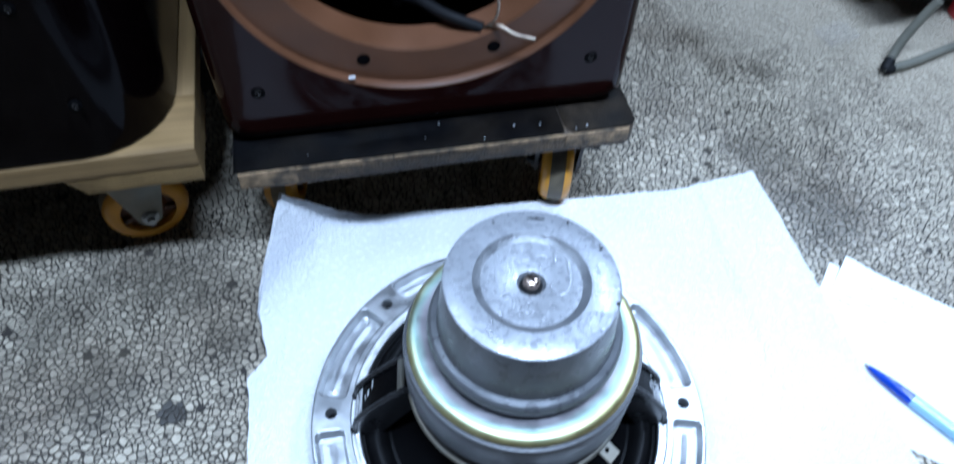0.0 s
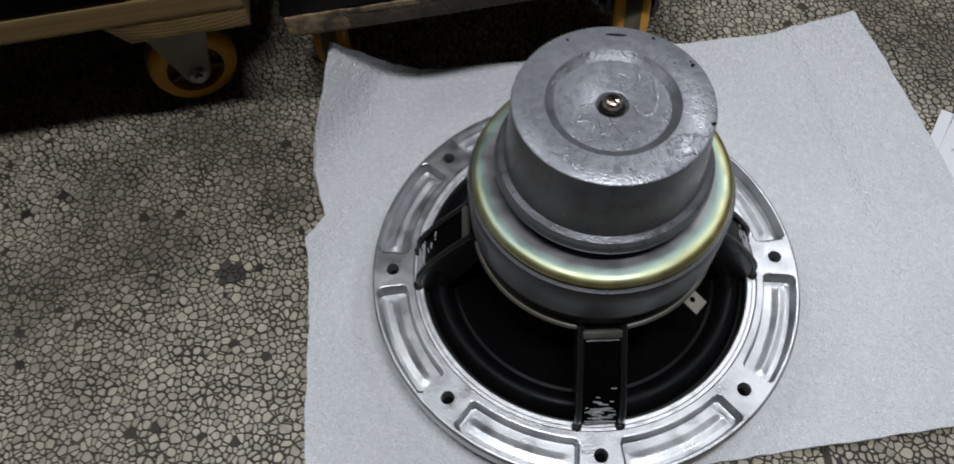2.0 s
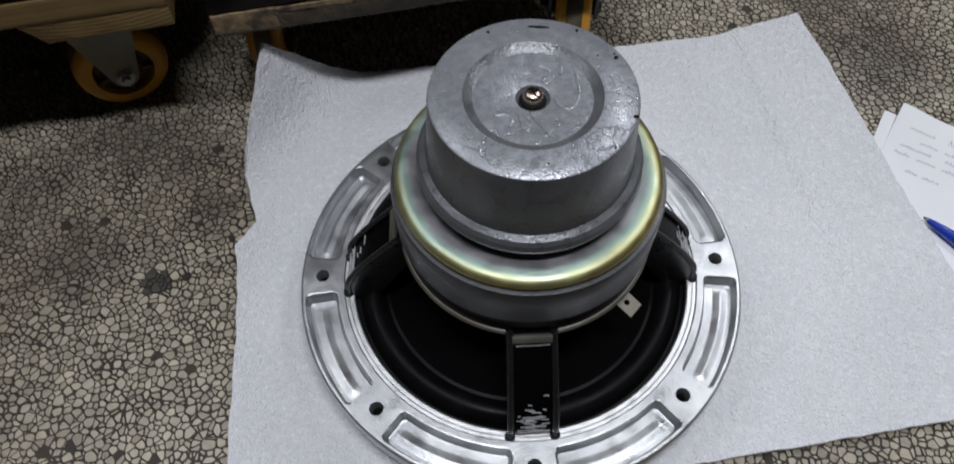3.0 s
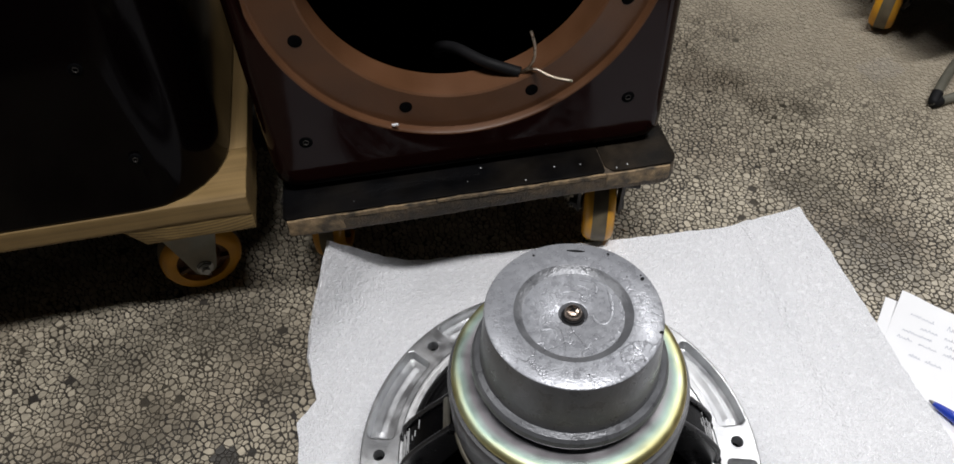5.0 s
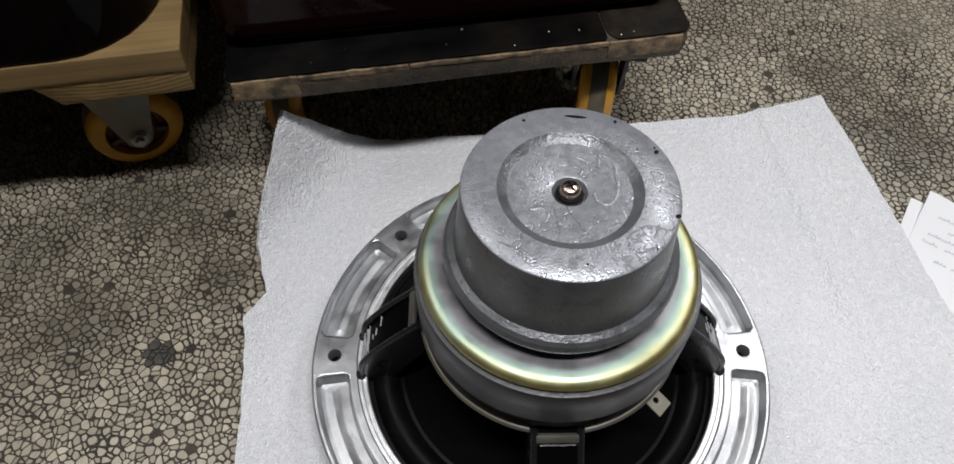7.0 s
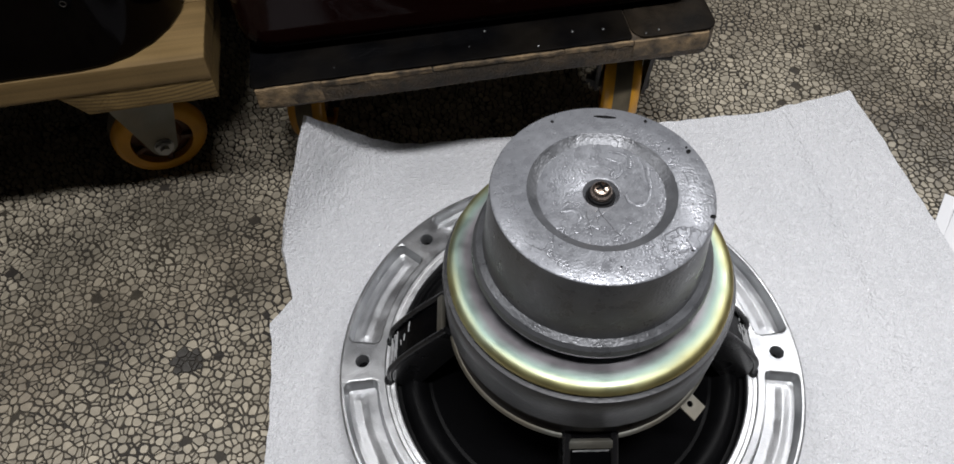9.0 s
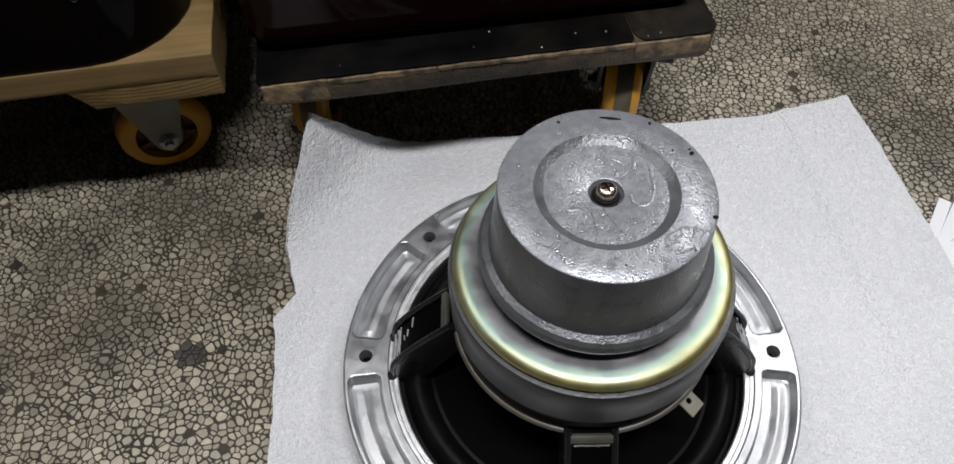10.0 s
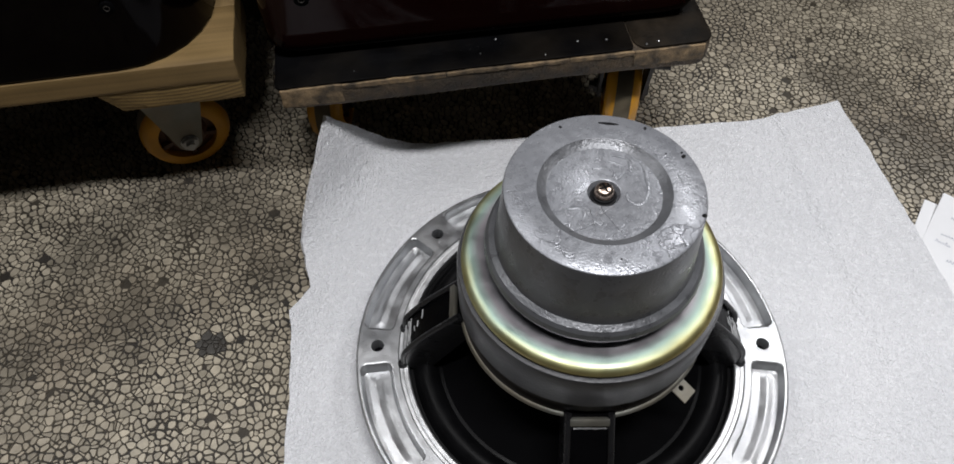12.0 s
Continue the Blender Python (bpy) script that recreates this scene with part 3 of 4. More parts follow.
    # flow marks and cracks in the dish of the lid
    for pts in (((0.0043, 0.0192), (0.0093, 0.0161), (0.0101, 0.0118), (0.0078, 0.0085), (0.0053, 0.0093)),
                ((0.0150, 0.0212), (0.0200, 0.0167), (0.0208, 0.0080), (0.0206, -0.0006), (0.0168, -0.0068), (0.0118, -0.0056), (0.0098, -0.0012)),
                ((-0.0040, 0.0140), (0.0018, 0.0148), (0.0058, 0.0118), (0.0048, 0.0093)), ((-0.0180, -0.0100), (-0.0130, -0.0085), (-0.0100, -0.0120), (-0.0115, -0.0165)),
                ((0.0060, 0.0225), (0.0110, 0.0215), (0.0140, 0.0180), (0.0135, 0.0130))):
        bm = tube([(px_, py_, 0.1912) for px_, py_ in pts], 0.0010, 8)
        roughen(bm, 0.0006, 260)
        for v in bm.verts:
            v.co.z = 0.1912 + (v.co.z - 0.1912) * 0.6
        bmesh.ops.transform(bm, matrix=x, verts=bm.verts)
        part("flow_mark", bm, M_COVER, cover, "raised ripple in the casting")
    for pts in (((-0.0069, -0.0087), (-0.0074, -0.0118), (-0.0064, -0.0155), (-0.0062, -0.0229)), ((-0.0022, -0.0078), (-0.0012, -0.0111), (0.0028, -0.0186), (0.0058, -0.0229)), ((0.0195, 0.0110), (0.0206, 0.0135), (0.0208, 0.0165))):
        bm = roughen(tube([(px_, py_, 0.19138) for px_, py_ in pts], 0.00015, 6), 0.0004, 400)
        for v in bm.verts:
            v.co.z = 0.1914 + (v.co.z - 0.1914) * 0.2
        bmesh.ops.transform(bm, matrix=x, verts=bm.verts)
        part("crack", bm, M_FERRITE, cover, "fine dark casting crack")
    # screw with its washer, which is black to carry the recess's shade
    washer = part("washer", lathe([(0.0030, 0.1880), (0.0064, 0.1880), (0.0064, 0.1892), (0.0048, 0.1896), (0.0030, 0.1896)], 40, m=x), M_CABLE, d, "spring washer, black for the shade in the recess")
    part("spring_ring", lathe([(0.0030, 0.1896), (0.0056, 0.1897), (0.0053, 0.1906), (0.0048, 0.1908)], 40, m=x), M_CABLE, washer)
    screw = part("screw", lathe([(0.0042, 0.1908), (0.0047, 0.1912), (0.0047, 0.1926), (0.0042, 0.1941), (0.0032, 0.1950), (0.0012, 0.1953)], 40, (False, True), m=x), M_SCREW, d, "bronze coloured cross-head screw")
    for a in (20, 110):
        bm = slab(-0.0026, 0.0026, -0.0005, 0.0005, 0.1940, 0.19555, 0.0002)
        bmesh.ops.transform(bm, matrix=x @ Matrix.Rotation(math.radians(a), 4, "Z"), verts=bm.verts)
        part("cross_recess", bm, M_RUBBER, screw)
    # solder tag
    tag = Matrix.Translation((0.0530, -0.0495, 0.0800)) @ Matrix.Rotation(math.radians(-43), 4, "Z") @ pose(0, 0, 0, 0, 18, 0)
    n = 20
    outer = []
    for i in range(n):
        a = 2 * math.pi * i / n
        c, s = math.cos(a), math.sin(a)
        k = min(0.0068 / max(abs(c), 1e-6), 0.0050 / max(abs(s), 1e-6))
        outer.append((k * c, k * s))
    inner = [(0.0016 * math.cos(2 * math.pi * i / n), 0.0016 * math.sin(2 * math.pi * i / n)) for i in range(n)]
    rings = [[Vector((px_, py_, z)) for px_, py_ in o] for o, z in ((inner, -0.0005), (outer, -0.0005), (outer, 0.0005), (inner, 0.0005), (inner, -0.0005))]
    bm = loft(rings)
    bmesh.ops.transform(bm, matrix=tag, verts=bm.verts)
    terminal = part("solder_tag", bm, M_BRACKET, d, "flat tinned solder tag with a hole", smooth=False)
    bm = slab(-0.016, -0.006, -0.004, 0.004, -0.003, -0.0006, 0.0005)
    bmesh.ops.transform(bm, matrix=tag, verts=bm.verts)
    part("tag_holder", bm, M_RUBBER, terminal)


driver()


# ---- foam sheet ----
def foam():
    left = [(-0.172, -0.150), (-0.1745, -0.125), (-0.180, -0.055), (-0.1815, -0.02), (-0.188, 0.030), (-0.1908, 0.0415), (-0.184, 0.050), (-0.178, 0.060), (-0.1900, 0.095), (-0.1965, 0.130), (-0.2030, 0.1883)]
    right = [(0.297, -0.094), (0.293, -0.07), (0.286, -0.022), (0.280, 0.02), (0.274, 0.05), (0.270, 0.08), (0.2665, 0.105), (0.262, 0.135), (0.257, 0.165), (0.250, 0.20), (0.2415, 0.2335)]
    far = [(-0.2030, 0.1883), (-0.05, 0.1985), (0.17, 0.2190), (0.2415, 0.2335)]

    def far_y(x):
        for (xa, ya), (xb, yb) in zip(far, far[1:]):
            if x <= xb:
                return ya + (yb - ya) * max(x - xa, 0) / (xb - xa)
        return far[-1][1]

    def along(rows, f):
        k = f * (len(rows) - 1)
        i = min(int(k), len(rows) - 2)
        return Vector(rows[i]).lerp(Vector(rows[i + 1]), k - i)

    nu, nv, thick = 120, 100, 0.0035
    fold, normal, bend, most = Vector((-0.1093, 0.1643)), Vector((math.cos(2.5845), math.sin(2.5845))), 0.0407, 1.2

    def place(u, v):
        p = along(left, v).lerp(along(right, v), u)
        straight = left[-1][1] + (right[-1][1] - left[-1][1]) * (p.x - left[-1][0]) / (right[-1][0] - left[-1][0])
        p.y += (far_y(p.x) - straight) * v ** 3
        edge = min(u, 1 - u, v, 1 - v)
        if edge < 0.001:
            p += Vector(noise.noise_vector(Vector((p.x, p.y, 0)) * 90).xy) * 0.0012
        z = 0.0012 + 0.0010 * (1 + noise.noise(Vector((p.x * 9, p.y * 7, 0.3)))) * (1 if p.length > 0.15 else 0.3)
        z += 0.0035 * max(0.0, (p.x - 0.20) / 0.09) + 0.006 * max(0.0, (p.x - 0.17) / 0.07) * max(0.0, (p.y - 0.15) / 0.085)
        z += 0.0011 * (1 + noise.noise(Vector((p.x * 28, p.y * 11, 1.7)))) * min(1.0, max(0.0, p.length - 0.145) / 0.03)
        crease = 0.0022 * math.exp(-((p.x - 0.205 + 0.1 * (p.y - 0.1)) / 0.004) ** 2) * (1 if p.y > 0 else 0)
        crease += 0.0008 * math.exp(-((p.y + 0.062 - 0.09 * p.x) / 0.004) ** 2) * (1 if p.x > 0.12 else 0)
        z += crease
        up = Vector((0, 0, 1))
        s = (p - fold).dot(normal)
        if s > 0:
            t, rest = min(s / bend, most), max(s - bend * most, 0.0)
            p = p + normal * (bend * math.sin(t) + rest * math.cos(most) - s)
            z += bend * (1 - math.cos(t)) + rest * math.sin(most)
            up = Vector((-normal.x * math.sin(t), -normal.y * math.sin(t), math.cos(t)))
        return Vector((p.x, p.y, z)), up

    grid = [[place(i / nu, j / nv) for i in range(nu + 1)] for j in range(nv + 1)]
    bm = bmesh.new()
    low = [[bm.verts.new(p) for p, up in row] for row in grid]
    top = [[bm.verts.new(p + up * thick) for p, up in row] for row in grid]
    for j in range(nv):
        for i in range(nu):
            bm.faces.new((top[j][i], top[j][i + 1], top[j + 1][i + 1], top[j + 1][i]))
            bm.faces.new((low[j][i], low[j + 1][i], low[j + 1][i + 1], low[j][i + 1]))
    for i in range(nu):
        for j in (0, nv):
            bm.faces.new((low[j][i], low[j][i + 1], top[j][i + 1], top[j][i]))
    for j in range(nv):
        for i in (0, nu):
            bm.faces.new((low[j][i], low[j + 1][i], top[j + 1][i], top[j][i]))
    tagged(part("foam_sheet", bm, M_FOAM, sharp=60), "white packing foam sheet with one curled corner on the floor", "foam sheet")


foam()


# ---- notes and pen ----
def paper_notes():
    turn = math.radians(-33.3)
    for name, dx, dz, shift, lab in (("paper_sheet", 0.0, 0.0004, 0.0, "blank white paper sheet under a written note"), ("note_sheet", 0.0, 0.0012, 0.011, "white note sheet with faint handwriting")):
        m = pose(0.2885 + shift * 1.2, 0.1395 + shift * 0.25, dz, 0, 0, math.degrees(turn) - (0 if shift == 0 else 1.5))
        p = thing(name, m, lab, "paper", "notes")
        nx, ny, tall_side = 42, 30, 0.1405 if shift else 0.1360

        def z_at(x, y):
            lift = 0.004 * math.exp(-((x - 0.002) / 0.02) ** 2 - ((y + 0.002) / 0.02) ** 2) if shift else 0
            return lift + 0.0004 * (1 + noise.noise(Vector((x * 14, y * 14, shift * 50))))

        bm = bmesh.new()
        g = [[[bm.verts.new((0.21 * i / nx, -tall_side * j / ny, z_at(0.21 * i / nx, -tall_side * j / ny) + h)) for i in range(nx + 1)] for j in range(ny + 1)] for h in (0, 0.0003)]
        for j in range(ny):
            for i in range(nx):
                for k in (0, 1):
                    bm.faces.new((g[k][j][i], g[k][j][i + 1], g[k][j + 1][i + 1], g[k][j + 1][i]))
        for a, b in [((0, i), (0, i + 1)) for i in range(nx)] + [((ny, i), (ny, i + 1)) for i in range(nx)] + [((j, 0), (j + 1, 0)) for j in range(ny)] + [((j, nx), (j + 1, nx)) for j in range(ny)]:
            bm.faces.new((g[0][a[0]][a[1]], g[0][b[0]][b[1]], g[1][b[0]][b[1]], g[1][a[0]][a[1]]))
        part("sheet", bm, M_PAPER, p)
        if shift:
            rnd = random.Random(4)
            for row, (y, words) in enumerate(((-0.020, ((0.012, 0.018), (0.040, 0.022))), (-0.030, ((0.022, 0.013), (0.040, 0.013))), (-0.038, ((0.010, 0.022), (0.042, 0.012))), (-0.046, ((0.008, 0.010), (0.024, 0.012), (0.042, 0.016))), (-0.060, ((0.020, 0.008), (0.032, 0.011))))):
                bm = bmesh.new()
                for x0, w in words:
                    x1 = x0
                    while x1 < x0 + w:
                        step, tall = rnd.uniform(0.0014, 0.0024), rnd.uniform(0.0016, 0.0034) * (1.7 if row == 0 and x0 > 0.03 else 1)
                        z = z_at(x1, y) + 0.0004
                        for q0, q1 in (((x1, y), (x1 + step * 0.5, y + tall)), ((x1 + step * 0.5, y + tall), (x1 + step, y + 0.0004))):
                            dv = Vector((q1[0] - q0[0], q1[1] - q0[1], 0)).normalized()
                            nn = Vector((-dv.y, dv.x, 0)) * 0.00017
                            vs = [bm.verts.new(Vector((*q, z + h)) + sgn * nn) for h in (0, 0.00012) for q, sgn in ((q0, 1), (q0, -1), (q1, -1), (q1, 1))]
                            for f4 in ((0, 1, 2, 3), (4, 5, 6, 7), (0, 1, 5, 4), (1, 2, 6, 5), (2, 3, 7, 6), (3, 0, 4, 7)):
                                bm.faces.new([vs[i] for i in f4])
                        x1 += step * 1.25
                part("handwriting", bm, M_INK, p, "faint line of unreadable handwriting", smooth=False)


paper_notes()


def pen():
    tip, tail = Vector((0.2808, 0.0405, 0.0062)), Vector((0.372, -0.0735, 0.0085))
    d = (tail - tip).normalized()
    m = Matrix.Translation(tip) @ d.to_track_quat("Z", "Y").to_matrix().to_4x4()
    p = thing("ballpoint_pen", m, "blue plastic ballpoint pen lying on the note paper", "pen")
    part("tip", lathe([(0.0004, 0.0), (0.0010, 0.0012), (0.0016, 0.0035)], 20, (True, False)), M_STEEL, p, "small metal tip")
    part("nose", lathe([(0.0016, 0.0034), (0.0024, 0.007), (0.0036, 0.016), (0.0047, 0.028), (0.0052, 0.040)], 28), M_PEN, p, "blue pointed nose")
    part("barrel", lathe([(0.0052, 0.040), (0.0053, 0.060), (0.0052, 0.118), (0.0049, 0.136)], 28), M_PENCLEAR, p, "pale blue barrel")
    part("cap_button", lathe([(0.0049, 0.136), (0.0036, 0.137), (0.0034, 0.146), (0.001, 0.147)], 20, (False, True)), M_PEN, p)
    part("clip", slab(-0.0016, 0.0016, 0.0050, 0.0072, 0.095, 0.134, 0.0005), M_PEN, p)


pen()


# ---- dollies ----
def caster(parent, x, y, yaw, top, steel):
    """A swivel caster: fork > wheel parts. yaw turns the axle; the axle lies along its local x."""
    m = Matrix.Translation((x, y, 0)) @ Matrix.Rotation(math.radians(yaw), 4, "Z")
    R, W = 0.0338, 0.0134
    bm = slab(-0.030, 0.030, -0.030, 0.030, top - 0.004, top, 0.001)
    bmesh.ops.transform(bm, matrix=m, verts=bm.verts)
    plate = part("caster_plate", bm, steel, parent, "steel mounting plate")
    for s in (-1, 1):
        outline = [(-0.0255, top - 0.004), (0.0255, top - 0.004), (0.0235, top - 0.012), (0.0085, R - 0.0045), (0.0045, R - 0.0085), (-0.0045, R - 0.0085), (-0.0085, R - 0.0045), (-0.0235, top - 0.012)]
        bm = loft([[Vector((s * (W + 0.003 + t), v, z)) for v, z in outline] for t in (0, 0.0026)], (True, True))
        bmesh.ops.transform(bm, matrix=m, verts=bm.verts)
        part("fork_side", bm, steel, plate, smooth=False)
    turn = m @ Matrix.Translation((0, 0, R)) @ Matrix.Rotation(math.radians(90), 4, "Y")
    tyre = [(R - 0.012, -W), (R - 0.0065, -W), (R - 0.0030, -W + 0.0016), (R - 0.0008, -W * 0.6), (R, -W * 0.35), (R, W * 0.35), (R - 0.0008, W * 0.6), (R - 0.0030, W - 0.0016), (R - 0.0065, W), (R - 0.012, W), (R - 0.012, -W)]
    part("tyre", lathe(tyre, 64, m=turn), M_YELLOW, plate, "yellow polyurethane tyre")
    part("tread", lathe([(R + 0.0001, -W * 0.42), (R + 0.0003, -W * 0.2), (R + 0.0003, W * 0.3), (R + 0.0001, W * 0.5)], 64, m=turn), M_TREAD, plate, "worn grey running band")
    part("hub", lathe([(0.006, -W - 0.001), (0.012, -W), (0.016, -W + 0.006), (R - 0.0119, -W + 0.007), (R - 0.0119, W - 0.007), (0.016, W - 0.006), (0.012, W), (0.006, W + 0.001)], 48, m=turn), M_HUB, plate, "brown wheel centre")
    for k in range(5):
        bm = slab(0.0105, R - 0.0115, -0.002, 0.002, -W + 0.002, W - 0.002, 0.0006)
        bmesh.ops.transform(bm, matrix=turn @ Matrix.Rotation(2 * math.pi * k / 5, 4, "Z"), verts=bm.verts)
        part("spoke", bm, M_HUB, plate)
    part("axle_bolt", lathe([(0.0035, -W - 0.0125), (0.0035, -W - 0.009), (0.0062, -W - 0.009), (0.0062, -W - 0.0055), (0.0062, W + 0.0055), (0.0045, W + 0.0085)], 6, (True, True), m=turn), M_STEEL if steel is M_BRACKET else steel, plate, "hexagon axle bolt", smooth=False)
    part("axle_washer", lathe([(0.004, -W - 0.0066), (0.0068, -W - 0.0066), (0.0068, -W - 0.0056), (0.004, -W - 0.0056)], 24, m=turn), M_STEEL if steel is M_BRACKET else steel, plate)


TURN = 8.6


def black_dolly():
    m = pose(-0.1962, 0.1540, 0, 0, 0, TURN)
    d = thing("black_dolly", m, "low black dolly with worn edges and yellow casters", "dolly", "dollies")
    board = part("board", roughen(slab(0.0, 0.313, 0.0, 0.44, 0.0868, 0.1060, 0.0042, 0.014), 0.0014, 40, 5, 0.012), M_WORNWOOD, d, "worn plywood deck edge")
    part("deck_covering", roughen(slab(0.0012, 0.2520, 0.0012, 0.4388, 0.1056, 0.1078, 0.0008, 0.004), 0.0004, 60, 5, 0.012), M_BLACKBOARD, board, "scuffed black deck covering")
    part("deck_end", roughen(slab(0.2528, 0.3112, 0.0016, 0.4380, 0.1054, 0.1073, 0.0009, 0.010), 0.0005, 60, 5, 0.012), M_DIRTYBOARD, board, "grimy brown bare end of the deck")
    for x0, x1, z0 in ((0.004, 0.046, 0.0905), (0.0465, 0.118, 0.1022), (0.119, 0.205, 0.1030), (0.206, 0.252, 0.1026), (0.2525, 0.304, 0.0925)):
        bm = roughen(slab(x0, x1, -0.0007, 0.0012, z0, 0.1062, 0.0004), 0.0007, 170, 9, 0.003)
        part("worn_edge", bm, M_WORNEDGE, board, "chipped paler wood along the deck edge")
    for x, y, yaw in ((0.263, 0.038, -17), (0.030, 0.066, -12), (0.275, 0.39, 4), (0.045, 0.39, 10)):
        caster(d, x, y, yaw, 0.0868, M_DARKSTEEL)
    rnd = random.Random(9)
    for k in range(8):
        x, y, r = rnd.uniform(0.01, 0.30), rnd.uniform(0.004, 0.028), rnd.uniform(0.0004, 0.0011)
        bm = lathe([(r, 0.1070), (r * 0.9, 0.10845), (r * 0.4, 0.1087)], 7, (True, True), m=Matrix.Translation((x, y, 0)))
        part("speck", bm, M_CAST, board, "small pale paint speck")


def wood_dolly():
    m = pose(-0.2165, 0.1570, 0, 0, 0, 9.6)
    d = thing("wooden_dolly", m, "pale raw pine dolly on yellow casters", "dolly", "dollies")
    part("board", roughen(slab(-0.330, 0.0, 0.0, 0.055, 0.1152, 0.1330, 0.0008), 0.0005, 50, 5, 0.012), M_WOODGRAIN, d, "pale pine front board")
    part("side_board", roughen(slab(-0.055, 0.0, 0.0555, 0.44, 0.1152, 0.1330, 0.0008), 0.0005, 50, 5, 0.012), M_WOODGRAIN_Y, d, "pale pine side board")
    part("side_board", slab(-0.330, -0.275, 0.0555, 0.44, 0.1152, 0.1330, 0.0008), M_WOODGRAIN_Y, d, "pale pine side board")
    for x0, y0 in ((-0.094, 0.0008), (-0.094, 0.35), (-0.330, 0.0008), (-0.330, 0.35)):
        bm = slab(x0, x0 + 0.0935, y0, y0 + 0.085, 0.0990, 0.1152, 0.0003)
        for v in bm.verts:
            if v.co.x < x0 + 0.01 and v.co.z < 0.109:
                v.co.x += 0.012
        part("corner_block", roughen(bm, 0.0006, 60, 3, 0.012), M_ENDGRAIN, d, "rough pine corner block")
    for x, y, yaw in ((-0.0650, 0.0468, 105.4), (-0.28, 0.045, 100), (-0.05, 0.39, 90), (-0.28, 0.39, 80)):
        caster(d, x, y, yaw, 0.0990, M_BRACKET)


def grain(name, base, dark, axis):
    """Sawn wood: streaks along one axis, knots, saw marks."""
    m = mat(name, base, 0.6, 0.0, 0.12, 30, 600, 0.35, 0.0008, second=dark, patch=10)
    nt = m.node_tree
    w = nt.nodes.new("ShaderNodeTexNoise")
    w.inputs["Scale"].default_value, w.inputs["Detail"].default_value = 1.0, 6.0
    mp = nt.nodes.new("ShaderNodeMapping")
    mp.inputs["Scale"].default_value = (5, 200, 200) if axis == "X" else (200, 5, 200)
    tc = [n for n in nt.nodes if n.type == "TEX_COORD"][0]
    nt.links.new(tc.outputs["Object"], mp.inputs["Vector"])
    nt.links.new(mp.outputs["Vector"], w.inputs["Vector"])
    ramp = [n for n in nt.nodes if n.type == "VALTORGB"][0]
    nt.links.new(w.outputs["Fac"], ramp.inputs["Fac"])
    return m


M_WOODGRAIN = grain("sawn_pine", (0.275, 0.180, 0.070), (0.205, 0.132, 0.050), "X")
def ringed(m):
    """Growth rings that cross the sawn face of a block."""
    nt = m.node_tree
    tc = [n for n in nt.nodes if n.type == "TEX_COORD"][0]
    w = nt.nodes.new("ShaderNodeTexWave")
    w.wave_type, w.rings_direction = "RINGS", "Y"
    mp = nt.nodes.new("ShaderNodeMapping")
    mp.inputs["Location"].default_value, mp.inputs["Scale"].default_value = (0.024, 0, -0.155), (0.5, 1, 1)
    w.inputs["Scale"].default_value, w.inputs["Distortion"].default_value, w.inputs["Detail"].default_value, w.inputs["Detail Scale"].default_value = 110, 1.5, 3, 1.5
    nt.links.new(tc.outputs["Object"], mp.inputs["Vector"])
    nt.links.new(mp.outputs["Vector"], w.inputs["Vector"])
    ramp = [n for n in nt.nodes if n.type == "VALTORGB"][0]
    ramp.color_ramp.elements[0].position, ramp.color_ramp.elements[1].position = 0.35, 1.0
    nt.links.new(w.outputs["Fac"], ramp.inputs["Fac"])
    return m


M_ENDGRAIN = ringed(mat("sawn_pine_block", (0.30, 0.20, 0.072), 0.65, 0.0, 0.14, 60, 600, 0.5, 0.0010, second=(0.16, 0.10, 0.036)))
M_WOODGRAIN_Y = grain("sawn_pine_side", (0.285, 0.187, 0.073), (0.22, 0.142, 0.054), "Y")
black_dolly()
wood_dolly()


# ---- loudspeaker cabinets ----
def rounded(c, s, x0, x1, z0, z1, r):
    """The point in the direction (c, s) from the origin on a rounded rectangle."""
    lo, hi = 0.0, 2.0
    for _ in range(40):
        k = (lo + hi) / 2
        px_, pz = k * c, k * s
        qx, qz = max(x0 + r - px_, px_ - x1 + r, 0), max(z0 + r - pz, pz - z1 + r, 0)
        inside = x0 < px_ < x1 and z0 < pz < z1 and math.hypot(qx, qz) <= r
        lo, hi = (k, hi) if inside else (lo, k)
    return lo * c, lo * s


def insert(parent, m, r, name="threaded_insert"):
    """A threaded insert: a black disc for the shade in its bore, with a thin ring."""
    # The hole itself is a black disc on the face, its shaded depth painted.
    if name == "bolt_hole":
        part(name, lathe([(r, -0.002), (r, 0.0002), (r * 0.9, 0.0004), (r * 0.3, 0.0003)], 24, (False, True), m=m), M_CONE, parent, "black disc for the shade in a bolt hole")
        return
    hole = part(name, lathe([(r, -0.002), (r, 0.0002), (r * 0.92, 0.0004), (r * 0.3, 0.0003)], 24, (False, True), m=m), M_CONE, parent, "small black disc for the shade in an insert")
    part("sleeve", lathe([(r * 0.46, 0.0002), (r * 0.44, 0.0007), (r * 0.37, 0.0007), (r * 0.33, 0.0003)], 24, m=m), M_DARKSTEEL, hole, "dull metal sleeve")


